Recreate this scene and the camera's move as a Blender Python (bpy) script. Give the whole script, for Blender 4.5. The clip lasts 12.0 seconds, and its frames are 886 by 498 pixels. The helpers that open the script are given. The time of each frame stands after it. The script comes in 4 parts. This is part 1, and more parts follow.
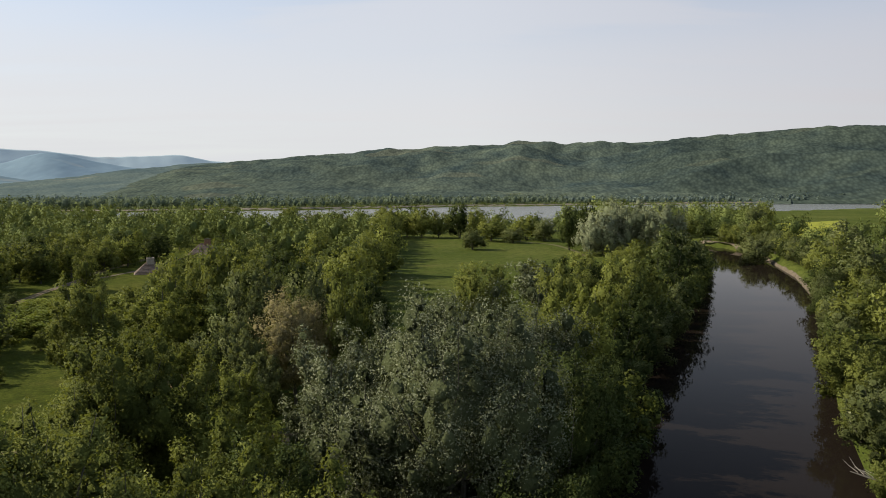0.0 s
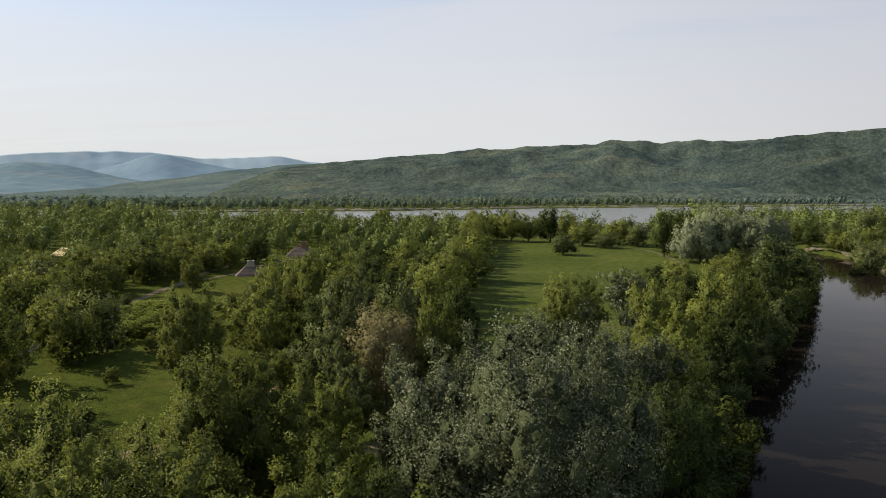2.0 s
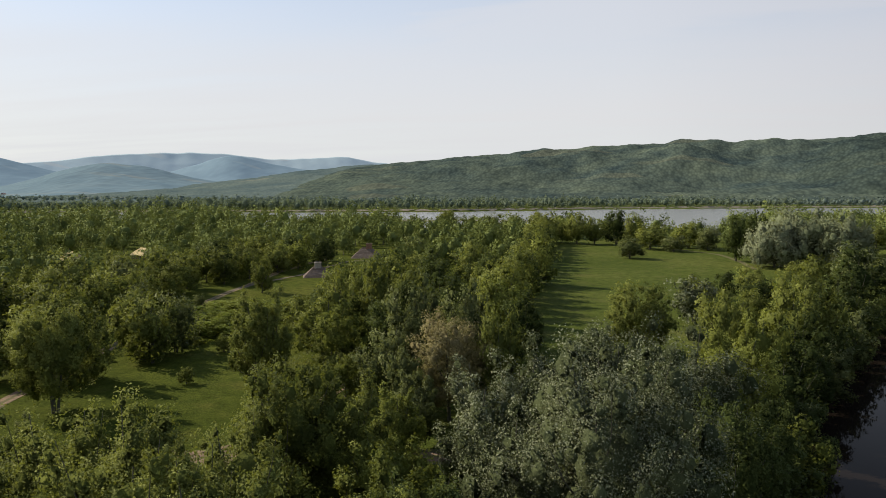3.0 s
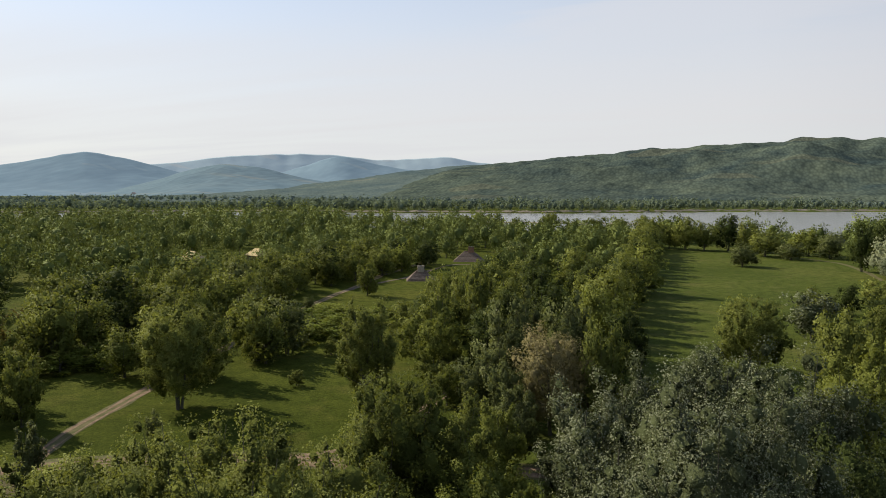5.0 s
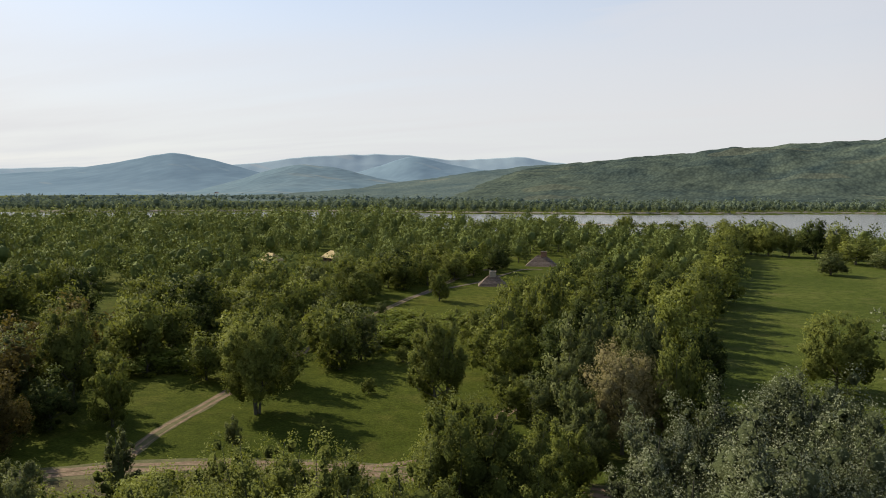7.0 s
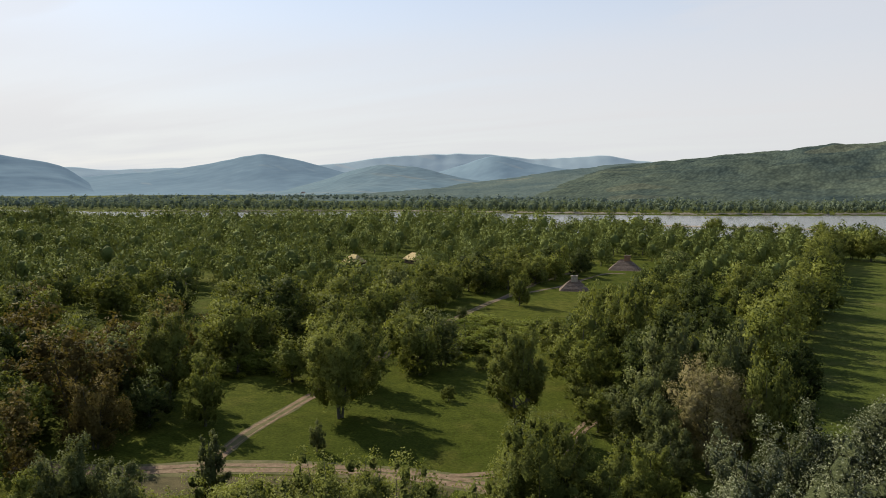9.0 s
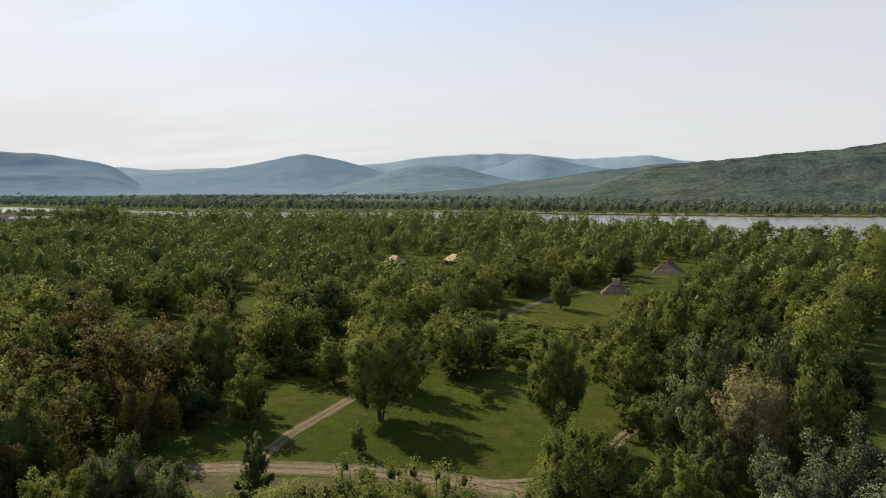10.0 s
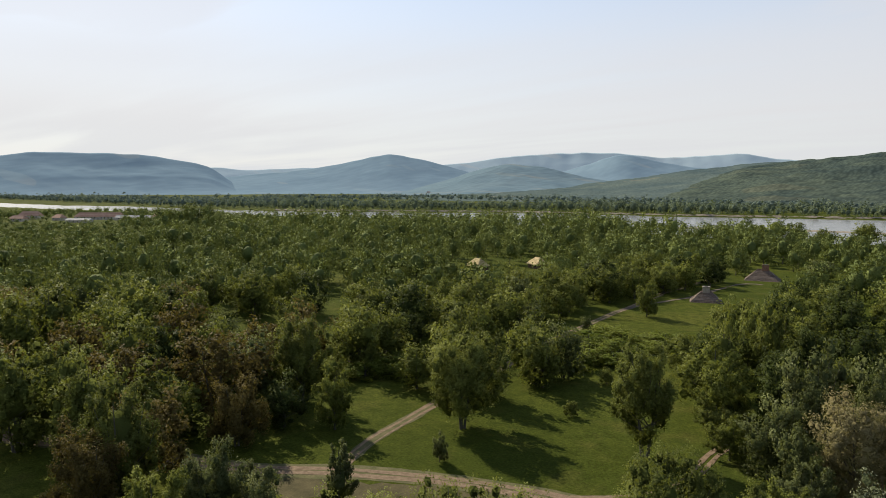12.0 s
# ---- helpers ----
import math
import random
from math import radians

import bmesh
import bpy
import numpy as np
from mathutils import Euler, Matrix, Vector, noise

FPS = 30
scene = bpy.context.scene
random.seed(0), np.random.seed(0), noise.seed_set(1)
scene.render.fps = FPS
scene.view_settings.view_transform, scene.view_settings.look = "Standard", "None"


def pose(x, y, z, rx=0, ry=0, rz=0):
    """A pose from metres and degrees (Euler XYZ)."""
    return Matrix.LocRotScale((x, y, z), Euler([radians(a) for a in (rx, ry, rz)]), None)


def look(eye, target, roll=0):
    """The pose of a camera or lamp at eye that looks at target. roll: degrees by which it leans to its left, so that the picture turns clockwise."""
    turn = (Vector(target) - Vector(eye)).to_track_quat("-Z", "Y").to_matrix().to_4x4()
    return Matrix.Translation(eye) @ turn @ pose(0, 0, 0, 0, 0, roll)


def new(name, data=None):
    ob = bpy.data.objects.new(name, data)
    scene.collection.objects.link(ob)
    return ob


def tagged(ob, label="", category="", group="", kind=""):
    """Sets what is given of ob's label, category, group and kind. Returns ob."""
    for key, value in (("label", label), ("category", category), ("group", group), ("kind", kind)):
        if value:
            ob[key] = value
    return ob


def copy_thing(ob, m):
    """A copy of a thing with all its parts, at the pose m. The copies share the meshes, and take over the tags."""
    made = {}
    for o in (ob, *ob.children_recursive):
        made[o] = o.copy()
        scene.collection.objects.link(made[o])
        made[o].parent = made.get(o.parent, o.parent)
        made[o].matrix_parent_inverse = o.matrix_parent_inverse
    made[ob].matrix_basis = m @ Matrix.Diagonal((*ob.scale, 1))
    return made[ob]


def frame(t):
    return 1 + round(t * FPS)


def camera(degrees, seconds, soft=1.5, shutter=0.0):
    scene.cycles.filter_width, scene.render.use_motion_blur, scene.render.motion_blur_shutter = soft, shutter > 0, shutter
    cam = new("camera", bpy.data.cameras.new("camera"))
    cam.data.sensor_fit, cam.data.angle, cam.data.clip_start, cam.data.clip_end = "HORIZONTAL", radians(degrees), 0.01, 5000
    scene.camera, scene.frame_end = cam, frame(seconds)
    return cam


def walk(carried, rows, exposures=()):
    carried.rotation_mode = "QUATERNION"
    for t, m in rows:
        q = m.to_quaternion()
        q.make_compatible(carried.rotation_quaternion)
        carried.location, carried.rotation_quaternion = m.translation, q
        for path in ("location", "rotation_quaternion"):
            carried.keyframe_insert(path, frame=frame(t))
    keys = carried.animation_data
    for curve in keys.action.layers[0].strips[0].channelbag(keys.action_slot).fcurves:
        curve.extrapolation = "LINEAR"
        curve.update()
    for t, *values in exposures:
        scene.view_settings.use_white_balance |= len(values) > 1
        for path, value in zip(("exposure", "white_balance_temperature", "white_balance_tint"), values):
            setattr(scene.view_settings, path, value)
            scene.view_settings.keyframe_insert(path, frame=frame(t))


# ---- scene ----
cam = camera(63.58, 12.0, 0.9)
PATH = [
    (0, pose(-0.136, 1.008, 28.494, 85.110, 0.078, -0.000)),
    (0.5, pose(-0.148, 0.905, 29.038, 85.097, 0.046, 1.366)),
    (1, pose(-0.160, 0.801, 29.589, 85.092, 0.026, 2.803)),
    (1.5, pose(-0.175, 0.710, 30.114, 85.079, 0.029, 4.704)),
    (2, pose(-0.159, 0.650, 30.652, 85.092, 0.046, 7.198)),
    (2.5, pose(-0.149, 0.603, 31.191, 85.106, 0.062, 9.821)),
    (3, pose(-0.136, 0.549, 31.727, 85.098, 0.070, 12.333)),
    (5, pose(-0.096, -0.199, 33.666, 85.089, -0.025, 20.494)),
    (5.5, pose(-0.114, -0.211, 34.201, 85.093, -0.051, 21.933)),
    (6, pose(-0.097, -0.198, 34.717, 85.083, -0.079, 23.326)),
    (6.5, pose(-0.045, -0.177, 35.201, 85.065, -0.096, 24.753)),
    (7, pose(0.004, -0.168, 35.675, 85.047, -0.096, 26.315)),
    (9, pose(0.192, -0.354, 37.372, 84.969, 0.048, 32.804)),
    (9.5, pose(0.215, -0.474, 37.794, 84.965, 0.031, 34.414)),
    (10, pose(0.231, -0.580, 38.194, 84.950, 0.009, 36.033)),
    (10.5, pose(0.226, -0.659, 38.591, 84.941, -0.012, 37.660)),
    (11, pose(0.200, -0.710, 38.994, 84.935, -0.023, 39.301)),
    (11.5, pose(0.182, -0.736, 39.394, 84.920, -0.028, 40.948)),
    (12, pose(0.164, -0.756, 39.798, 84.909, -0.025, 42.671)),
]
walk(cam, PATH)

# ---- world, sun, exposure ----
SUN_AZ, SUN_EL = -74.0, 34.0          # degrees clockwise from +y, and above the horizon
scene.view_settings.exposure = 0.0


def node(tree, kind, inputs=(), **settings):
    n = tree.nodes.new(kind)
    for key, value in settings.items():
        setattr(n, key, value)
    for key, value in dict(inputs).items():
        if hasattr(value, "is_output"):
            tree.links.new(value, n.inputs[key])
        else:
            n.inputs[key].default_value = value
    return n


def ramp(tree, fac, stops, mode="LINEAR"):
    n = tree.nodes.new("ShaderNodeValToRGB")
    n.color_ramp.interpolation = mode
    while len(n.color_ramp.elements) < len(stops):
        n.color_ramp.elements.new(0.5)
    for e, (p, c) in zip(n.color_ramp.elements, stops):
        e.position, e.color = p, (*c, 1.0)
    tree.links.new(fac, n.inputs[0])
    return n.outputs[0]


def mix(tree, fac, a, b, blend="MIX"):
    n = tree.nodes.new("ShaderNodeMix")
    n.data_type, n.blend_type = "RGBA", blend
    for key, value in ((0, fac), (6, a), (7, b)):
        if hasattr(value, "is_output"):
            tree.links.new(value, n.inputs[key])
        else:
            n.inputs[key].default_value = value if key == 0 else (*value, 1.0)
    return n.outputs[2]


def maths(tree, op, a, b=0.0, c=0.0):
    n = tree.nodes.new("ShaderNodeMath")
    n.operation = op
    for k, value in enumerate((a, b, c)):
        if hasattr(value, "is_output"):
            tree.links.new(value, n.inputs[k])
        else:
            n.inputs[k].default_value = value
    return n.outputs[0]


world = bpy.data.worlds.new("spring_sky")
scene.world = world
world.use_nodes = True
wt = world.node_tree
wt.nodes.clear()
sky = node(wt, "ShaderNodeTexSky", sky_type="NISHITA", sun_disc=False, sun_elevation=radians(SUN_EL),
           sun_rotation=radians(SUN_AZ), air_density=1.0, dust_density=0.4, ozone_density=1.0, altitude=120.0)
way = node(wt, "ShaderNodeTexCoord").outputs["Generated"]
sep = node(wt, "ShaderNodeSeparateXYZ", {0: way})
# thin high cloud: streaks seen at a low angle, so the pattern is laid on a flat sheet overhead
lift = maths(wt, "MAXIMUM", maths(wt, "ADD", sep.outputs[2], 0.07), 0.03)
sheet = node(wt, "ShaderNodeCombineXYZ", {0: maths(wt, "DIVIDE", sep.outputs[0], lift), 1: maths(wt, "DIVIDE", sep.outputs[1], lift)})
drift = node(wt, "ShaderNodeMapping", {0: sheet.outputs[0], 2: (0, 0, radians(24)), 3: (0.22, 0.8, 1)})
veil = node(wt, "ShaderNodeTexNoise", {"Vector": drift.outputs[0], "Scale": 1.0, "Detail": 5.0, "Roughness": 0.5, "Distortion": 0.3})
cloud = ramp(wt, veil.outputs[0], [(0.36, (0, 0, 0)), (0.60, (1, 1, 1))], "EASE")
haze = ramp(wt, sep.outputs[2], [(0.0, (1, 1, 1)), (0.07, (0.96, 0.96, 0.96)), (0.15, (0.86, 0.86, 0.86)), (0.25, (0.62, 0.62, 0.62)), (0.7, (0.2, 0.2, 0.2))], "EASE")
cover = maths(wt, "MAXIMUM", maths(wt, "MULTIPLY", cloud, 0.8), maths(wt, "MULTIPLY", haze, maths(wt, "ADD", 0.92, maths(wt, "MULTIPLY", cloud, 0.08))))
# the veil is brighter towards the sun
sunward = node(wt, "ShaderNodeVectorMath", {0: way, 1: (math.sin(radians(SUN_AZ)), math.cos(radians(SUN_AZ)), 0.0)}, operation="DOT_PRODUCT").outputs["Value"]
glare = ramp(wt, maths(wt, "ADD", maths(wt, "MULTIPLY", sunward, 0.5), 0.5), [(0.08, (0.40, 0.43, 0.50)), (0.35, (0.82, 0.80, 0.82)), (0.62, (0.99, 0.99, 0.99)), (0.95, (1.01, 1.01, 1.01))])
clear = mix(wt, 1.0, sky.outputs[0], (0.15, 0.15, 0.15), "MULTIPLY")
cloud_tint = ramp(wt, sep.outputs[2], [(0.0, (0.71, 0.735, 0.76)), (0.10, (0.748, 0.738, 0.752)), (0.26, (0.745, 0.746, 0.78)), (0.6, (0.36, 0.36, 0.40)), (0.9, (0.26, 0.28, 0.33))])
backg = node(wt, "ShaderNodeBackground", {0: mix(wt, cover, clear, mix(wt, 1.0, cloud_tint, glare, "MULTIPLY")), 1: 1.0})
node(wt, "ShaderNodeOutputWorld", {0: backg.outputs[0]})

sun = new("sun", bpy.data.lights.new("sun", "SUN"))
sun.data.energy, sun.data.angle, sun.data.color = 5.0, radians(0.6), (1.0, 0.895, 0.71)
sun_way = Vector((math.sin(radians(SUN_AZ)) * math.cos(radians(SUN_EL)), math.cos(radians(SUN_AZ)) * math.cos(radians(SUN_EL)), math.sin(radians(SUN_EL))))
sun.matrix_world = look(sun_way * 200, (0, 0, 0))

# ---- materials ----


def material(name):
    m = bpy.data.materials.new(name)
    m.use_nodes = True
    m.node_tree.nodes.clear()
    return m, m.node_tree


def finish(t, shader):
    node(t, "ShaderNodeOutputMaterial", {0: shader})


def noise_at(t, vector, scale, detail=3.0, rough=0.55):
    return node(t, "ShaderNodeTexNoise", {"Vector": vector, "Scale": scale, "Detail": detail, "Roughness": rough}).outputs[0]


def foliage(name, dark, light, pale=None, pale_amount=0.0, glow_through=0.2, patch=0.09, mottle=0.24, gloss=0.07):
    """Leaves: hue drifts from tree to tree, from bough to bough and from leaf to leaf; some light comes through them."""
    m, t = material(name)
    place = node(t, "ShaderNodeNewGeometry")
    own = node(t, "ShaderNodeObjectInfo").outputs["Random"]
    leaf = place.outputs["Random Per Island"]
    bough = noise_at(t, place.outputs["Position"], 0.45, 2.0)
    stand = noise_at(t, place.outputs["Position"], patch, 1.0)
    f = maths(t, "ADD", maths(t, "MULTIPLY", leaf, mottle), maths(t, "MULTIPLY", own, 0.40))
    f = maths(t, "ADD", f, maths(t, "MULTIPLY", maths(t, "SUBTRACT", bough, 0.35), 0.7))
    f = maths(t, "ADD", f, maths(t, "MULTIPLY", maths(t, "SUBTRACT", stand, 0.5), 0.8))
    col = ramp(t, f, [(0.05, dark), (0.85, light)])
    if pale:
        turned = maths(t, "GREATER_THAN", maths(t, "ADD", maths(t, "MULTIPLY", leaf, 0.45), maths(t, "MULTIPLY", bough, 0.85)), 1.0 - pale_amount)
        col = mix(t, turned, col, pale)
    ruffle = node(t, "ShaderNodeBump", {"Height": noise_at(t, place.outputs["Position"], 2.6, 3.0, 0.6), "Strength": 0.8, "Distance": 0.35})
    skin = node(t, "ShaderNodeBsdfPrincipled", {"Base Color": col, "Roughness": 0.7, "Specular IOR Level": gloss, "Normal": ruffle.outputs[0]})
    lit = node(t, "ShaderNodeBsdfTranslucent", {"Color": mix(t, 0.5, col, (min(0.6, light[0] * 1.9), min(0.6, light[1] * 1.9), light[2] * 0.9))})
    both = node(t, "ShaderNodeMixShader", {0: glow_through, 1: skin.outputs[0], 2: lit.outputs[0]})
    finish(t, both.outputs[0])
    return m


LEAF_COLOURS = {
    "poplar": ((0.082, 0.100, 0.027), (0.275, 0.302, 0.076)),
    # leaf colour darkened for trees in shade, and for naturally dark ones
    "alder": ((0.032, 0.046, 0.015), (0.108, 0.136, 0.040)),
    "maple": ((0.086, 0.104, 0.025), (0.262, 0.292, 0.066)),
    "silver": ((0.056, 0.071, 0.032), (0.188, 0.212, 0.110), (0.235, 0.258, 0.160), 0.34, 0.1, 0.09, 0.12),
    "pale": ((0.170, 0.200, 0.110), (0.370, 0.405, 0.260)),
    "willow": ((0.078, 0.096, 0.036), (0.214, 0.240, 0.094), (0.300, 0.320, 0.17), 0.06),
    "tan": ((0.205, 0.178, 0.086), (0.340, 0.300, 0.152)),
    "russet": ((0.078, 0.062, 0.022), (0.205, 0.165, 0.055)),
    "bramble": ((0.090, 0.125, 0.018), (0.265, 0.300, 0.055)),
}
LEAF = {kind: foliage(kind + "_leaf", *tones) for kind, tones in LEAF_COLOURS.items()}
# darker copies of the leaf colours, for the shade inside the crowns
INNER_SHADE = {kind: foliage(kind + "_inner_shade", tones[0], tuple(0.5 * (a + b) for a, b in zip(*tones[:2])), gloss=0.0) for kind, tones in LEAF_COLOURS.items()}
LEAF["wood"] = foliage("woodland_leaf", (0.082, 0.112, 0.036), (0.280, 0.330, 0.102), glow_through=0.1, patch=0.045, mottle=0.14, gloss=0.03)
# distance haze put into the leaf colours of far belts and plain
LEAF["belt"] = foliage("bank_haze_leaf", (0.098, 0.134, 0.100), (0.185, 0.228, 0.160), glow_through=0.25, patch=0.012, mottle=0.2, gloss=0.0)
LEAF["hazy"] = foliage("haze_tinted_leaf", (0.135, 0.180, 0.170), (0.190, 0.238, 0.205), glow_through=0.25, patch=0.006, mottle=0.15, gloss=0.0)


def bark_material():
    m, t = material("bark")
    p = node(t, "ShaderNodeNewGeometry").outputs["Position"]
    long = node(t, "ShaderNodeMapping", {0: p, 3: (6, 6, 0.8)})
    n = noise_at(t, long.outputs[0], 1.5, 5.0)
    col = mix(t, noise_at(t, p, 0.5), ramp(t, n, [(0.3, (0.045, 0.036, 0.026)), (0.7, (0.17, 0.14, 0.11))]), (0.09, 0.10, 0.06), "MIX")
    b = node(t, "ShaderNodeBump", {"Height": n, "Strength": 0.6, "Distance": 0.05})
    finish(t, node(t, "ShaderNodeBsdfPrincipled", {"Base Color": col, "Roughness": 0.9, "Normal": b.outputs[0]}).outputs[0])
    return m


def ground_material():
    m, t = material("meadow_grass")
    p = node(t, "ShaderNodeNewGeometry").outputs["Position"]
    broad, mid, fine = noise_at(t, p, 0.018, 3.0), noise_at(t, p, 0.12, 4.0), noise_at(t, p, 2.2, 6.0, 0.7)
    col = ramp(t, broad, [(0.30, (0.068, 0.094, 0.018)), (0.52, (0.106, 0.132, 0.027)), (0.72, (0.155, 0.166, 0.042))])
    tuft = noise_at(t, p, 0.42, 4.0)
    col = mix(t, ramp(t, tuft, [(0.40, (0, 0, 0)), (0.66, (0.75, 0.75, 0.75))]), col, (0.056, 0.078, 0.015))
    dry = ramp(t, mid, [(0.54, (0, 0, 0)), (0.75, (1, 1, 1))])
    col = mix(t, maths(t, "MULTIPLY", dry, 0.45), col, (0.180, 0.165, 0.060))
    col = mix(t, 0.65, col, ramp(t, fine, [(0.30, (0.28, 0.28, 0.28)), (0.70, (1.5, 1.5, 1.5))]), "MULTIPLY")
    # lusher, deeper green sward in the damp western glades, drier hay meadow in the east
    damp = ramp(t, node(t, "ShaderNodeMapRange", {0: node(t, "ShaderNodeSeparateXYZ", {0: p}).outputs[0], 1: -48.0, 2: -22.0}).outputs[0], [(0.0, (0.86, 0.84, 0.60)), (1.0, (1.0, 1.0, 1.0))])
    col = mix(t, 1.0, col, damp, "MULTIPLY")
    b = node(t, "ShaderNodeBump", {"Height": maths(t, "ADD", fine, mid), "Strength": 0.7, "Distance": 0.5})
    finish(t, node(t, "ShaderNodeBsdfPrincipled", {"Base Color": col, "Roughness": 0.95, "Specular IOR Level": 0.03, "Normal": b.outputs[0]}).outputs[0])
    return m


def earth_material(name, a, b2, scale=1.2):
    m, t = material(name)
    p = node(t, "ShaderNodeNewGeometry").outputs["Position"]
    n, fine = noise_at(t, p, scale, 5.0), noise_at(t, p, scale * 9, 4.0)
    col = mix(t, 0.5, ramp(t, n, [(0.35, a), (0.65, b2)]), ramp(t, fine, [(0.3, (0.6, 0.6, 0.6)), (0.7, (1.3, 1.3, 1.3))]), "MULTIPLY")
    bump = node(t, "ShaderNodeBump", {"Height": maths(t, "ADD", n, fine), "Strength": 0.6, "Distance": 0.15})
    finish(t, node(t, "ShaderNodeBsdfPrincipled", {"Base Color": col, "Roughness": 0.95, "Specular IOR Level": 0.15, "Normal": bump.outputs[0]}).outputs[0])
    return m


def water_material(name, body, scale, strength, gloss, rough, tint=(1.0, 1.0, 1.0)):
    m, t = material(name)
    p = node(t, "ShaderNodeNewGeometry").outputs["Position"]
    stretch = node(t, "ShaderNodeMapping", {0: p, 2: (0, 0, radians(20)), 3: (0.5, 1.0, 1.0)})
    a, b = noise_at(t, stretch.outputs[0], scale, 4.0), noise_at(t, p, 0.03, 2.0)
    calm = ramp(t, b, [(0.42, (0.15, 0.15, 0.15)), (0.62, (1, 1, 1))])
    bump = node(t, "ShaderNodeBump", {"Height": maths(t, "MULTIPLY", a, calm), "Strength": strength, "Distance": 0.08})
    col = mix(t, b, body, tuple(c * 1.5 for c in body))
    finish(t, node(t, "ShaderNodeBsdfPrincipled", {"Base Color": col, "Roughness": rough, "IOR": 1.333, "Specular IOR Level": gloss, "Specular Tint": (*tint, 1.0), "Normal": bump.outputs[0]}).outputs[0])
    return m


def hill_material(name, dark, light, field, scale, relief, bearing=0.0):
    """Wooded slopes far off, with paler clearings; the base colours carry the haze of distance."""
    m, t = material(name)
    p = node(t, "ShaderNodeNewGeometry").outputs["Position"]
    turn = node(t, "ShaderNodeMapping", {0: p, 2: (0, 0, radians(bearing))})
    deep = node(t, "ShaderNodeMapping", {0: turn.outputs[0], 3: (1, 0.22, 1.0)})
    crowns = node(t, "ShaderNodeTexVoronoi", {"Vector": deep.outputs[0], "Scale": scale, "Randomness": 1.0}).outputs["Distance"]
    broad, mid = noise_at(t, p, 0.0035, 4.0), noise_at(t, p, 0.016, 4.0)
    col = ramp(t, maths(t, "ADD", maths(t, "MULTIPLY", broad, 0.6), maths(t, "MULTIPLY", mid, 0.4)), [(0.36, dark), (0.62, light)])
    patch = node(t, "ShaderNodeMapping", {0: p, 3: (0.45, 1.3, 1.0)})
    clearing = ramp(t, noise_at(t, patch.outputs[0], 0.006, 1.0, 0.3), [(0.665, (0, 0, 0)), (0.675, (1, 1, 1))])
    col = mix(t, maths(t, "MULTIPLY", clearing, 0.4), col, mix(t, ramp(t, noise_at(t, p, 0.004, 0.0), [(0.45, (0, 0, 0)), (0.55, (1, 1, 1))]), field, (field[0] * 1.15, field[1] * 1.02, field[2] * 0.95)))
    # crown relief painted into the colour: heads lighter, shaded gaps between them darker
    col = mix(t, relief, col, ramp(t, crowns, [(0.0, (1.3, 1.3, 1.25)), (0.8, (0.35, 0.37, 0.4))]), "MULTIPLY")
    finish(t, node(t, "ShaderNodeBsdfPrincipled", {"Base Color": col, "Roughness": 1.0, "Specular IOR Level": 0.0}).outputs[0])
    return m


def surface(name, a, b2, scale, rough=0.85, metal=0.0, relief=0.4):
    m, t = material(name)
    p = node(t, "ShaderNodeNewGeometry").outputs["Position"]
    own = node(t, "ShaderNodeObjectInfo").outputs["Random"]
    n, fine = noise_at(t, p, scale, 4.0), noise_at(t, p, scale * 8, 3.0)
    col = mix(t, 0.4, ramp(t, maths(t, "ADD", n, maths(t, "MULTIPLY", maths(t, "SUBTRACT", own, 0.5), 0.3)), [(0.3, a), (0.7, b2)]),
              ramp(t, fine, [(0.3, (0.7, 0.7, 0.7)), (0.7, (1.25, 1.25, 1.25))]), "MULTIPLY")
    bump = node(t, "ShaderNodeBump", {"Height": fine, "Strength": relief, "Distance": 0.03})
    finish(t, node(t, "ShaderNodeBsdfPrincipled", {"Base Color": col, "Roughness": rough, "Metallic": metal, "Specular IOR Level": 0.15, "Normal": bump.outputs[0]}).outputs[0])
    return m


BARK = bark_material()
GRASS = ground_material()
DIRT = earth_material("track_dirt", (0.20, 0.140, 0.090), (0.31, 0.228, 0.150))
VERGE = earth_material("worn_grass", (0.10, 0.105, 0.040), (0.175, 0.155, 0.075), 0.5)
DRY_GRASS = earth_material("dry_grass", (0.075, 0.066, 0.028), (0.125, 0.104, 0.048), 0.5)
SAND = earth_material("river_sand", (0.24, 0.20, 0.15), (0.38, 0.33, 0.26), 0.3)
MUD = earth_material("river_mud", (0.11, 0.09, 0.065), (0.20, 0.165, 0.12), 0.5)
RAPE = earth_material("rapeseed_field", (0.24, 0.27, 0.03), (0.34, 0.34, 0.04), 0.05)
ARM_WATER = water_material("dark_water", (0.012, 0.009, 0.007), 0.5, 0.12, 0.03, 0.03, (0.46, 0.70, 1.0))
BIG_WATER = water_material("river_water", (0.20, 0.21, 0.21), 0.25, 0.3, 0.35, 0.2)
THATCH = surface("straw_thatch", (0.46, 0.36, 0.17), (0.70, 0.57, 0.31), 1.2)
SHINGLE = surface("weathered_shingle", (0.120, 0.092, 0.072), (0.235, 0.185, 0.150), 1.6)
CLAY_TILE = surface("clay_roof_tile", (0.46, 0.27, 0.19), (0.62, 0.41, 0.30), 0.4)
PLASTER = surface("pale_plaster", (0.52, 0.47, 0.40), (0.68, 0.63, 0.56), 0.3)
SHEET = surface("pale_sheet_roof", (0.36, 0.36, 0.36), (0.48, 0.48, 0.48), 0.2, 0.7)
BRICK = surface("chimney_brick", (0.22, 0.12, 0.08), (0.36, 0.22, 0.15), 3.0)
LIME = surface("limewash", (0.30, 0.26, 0.21), (0.42, 0.37, 0.31), 2.0)
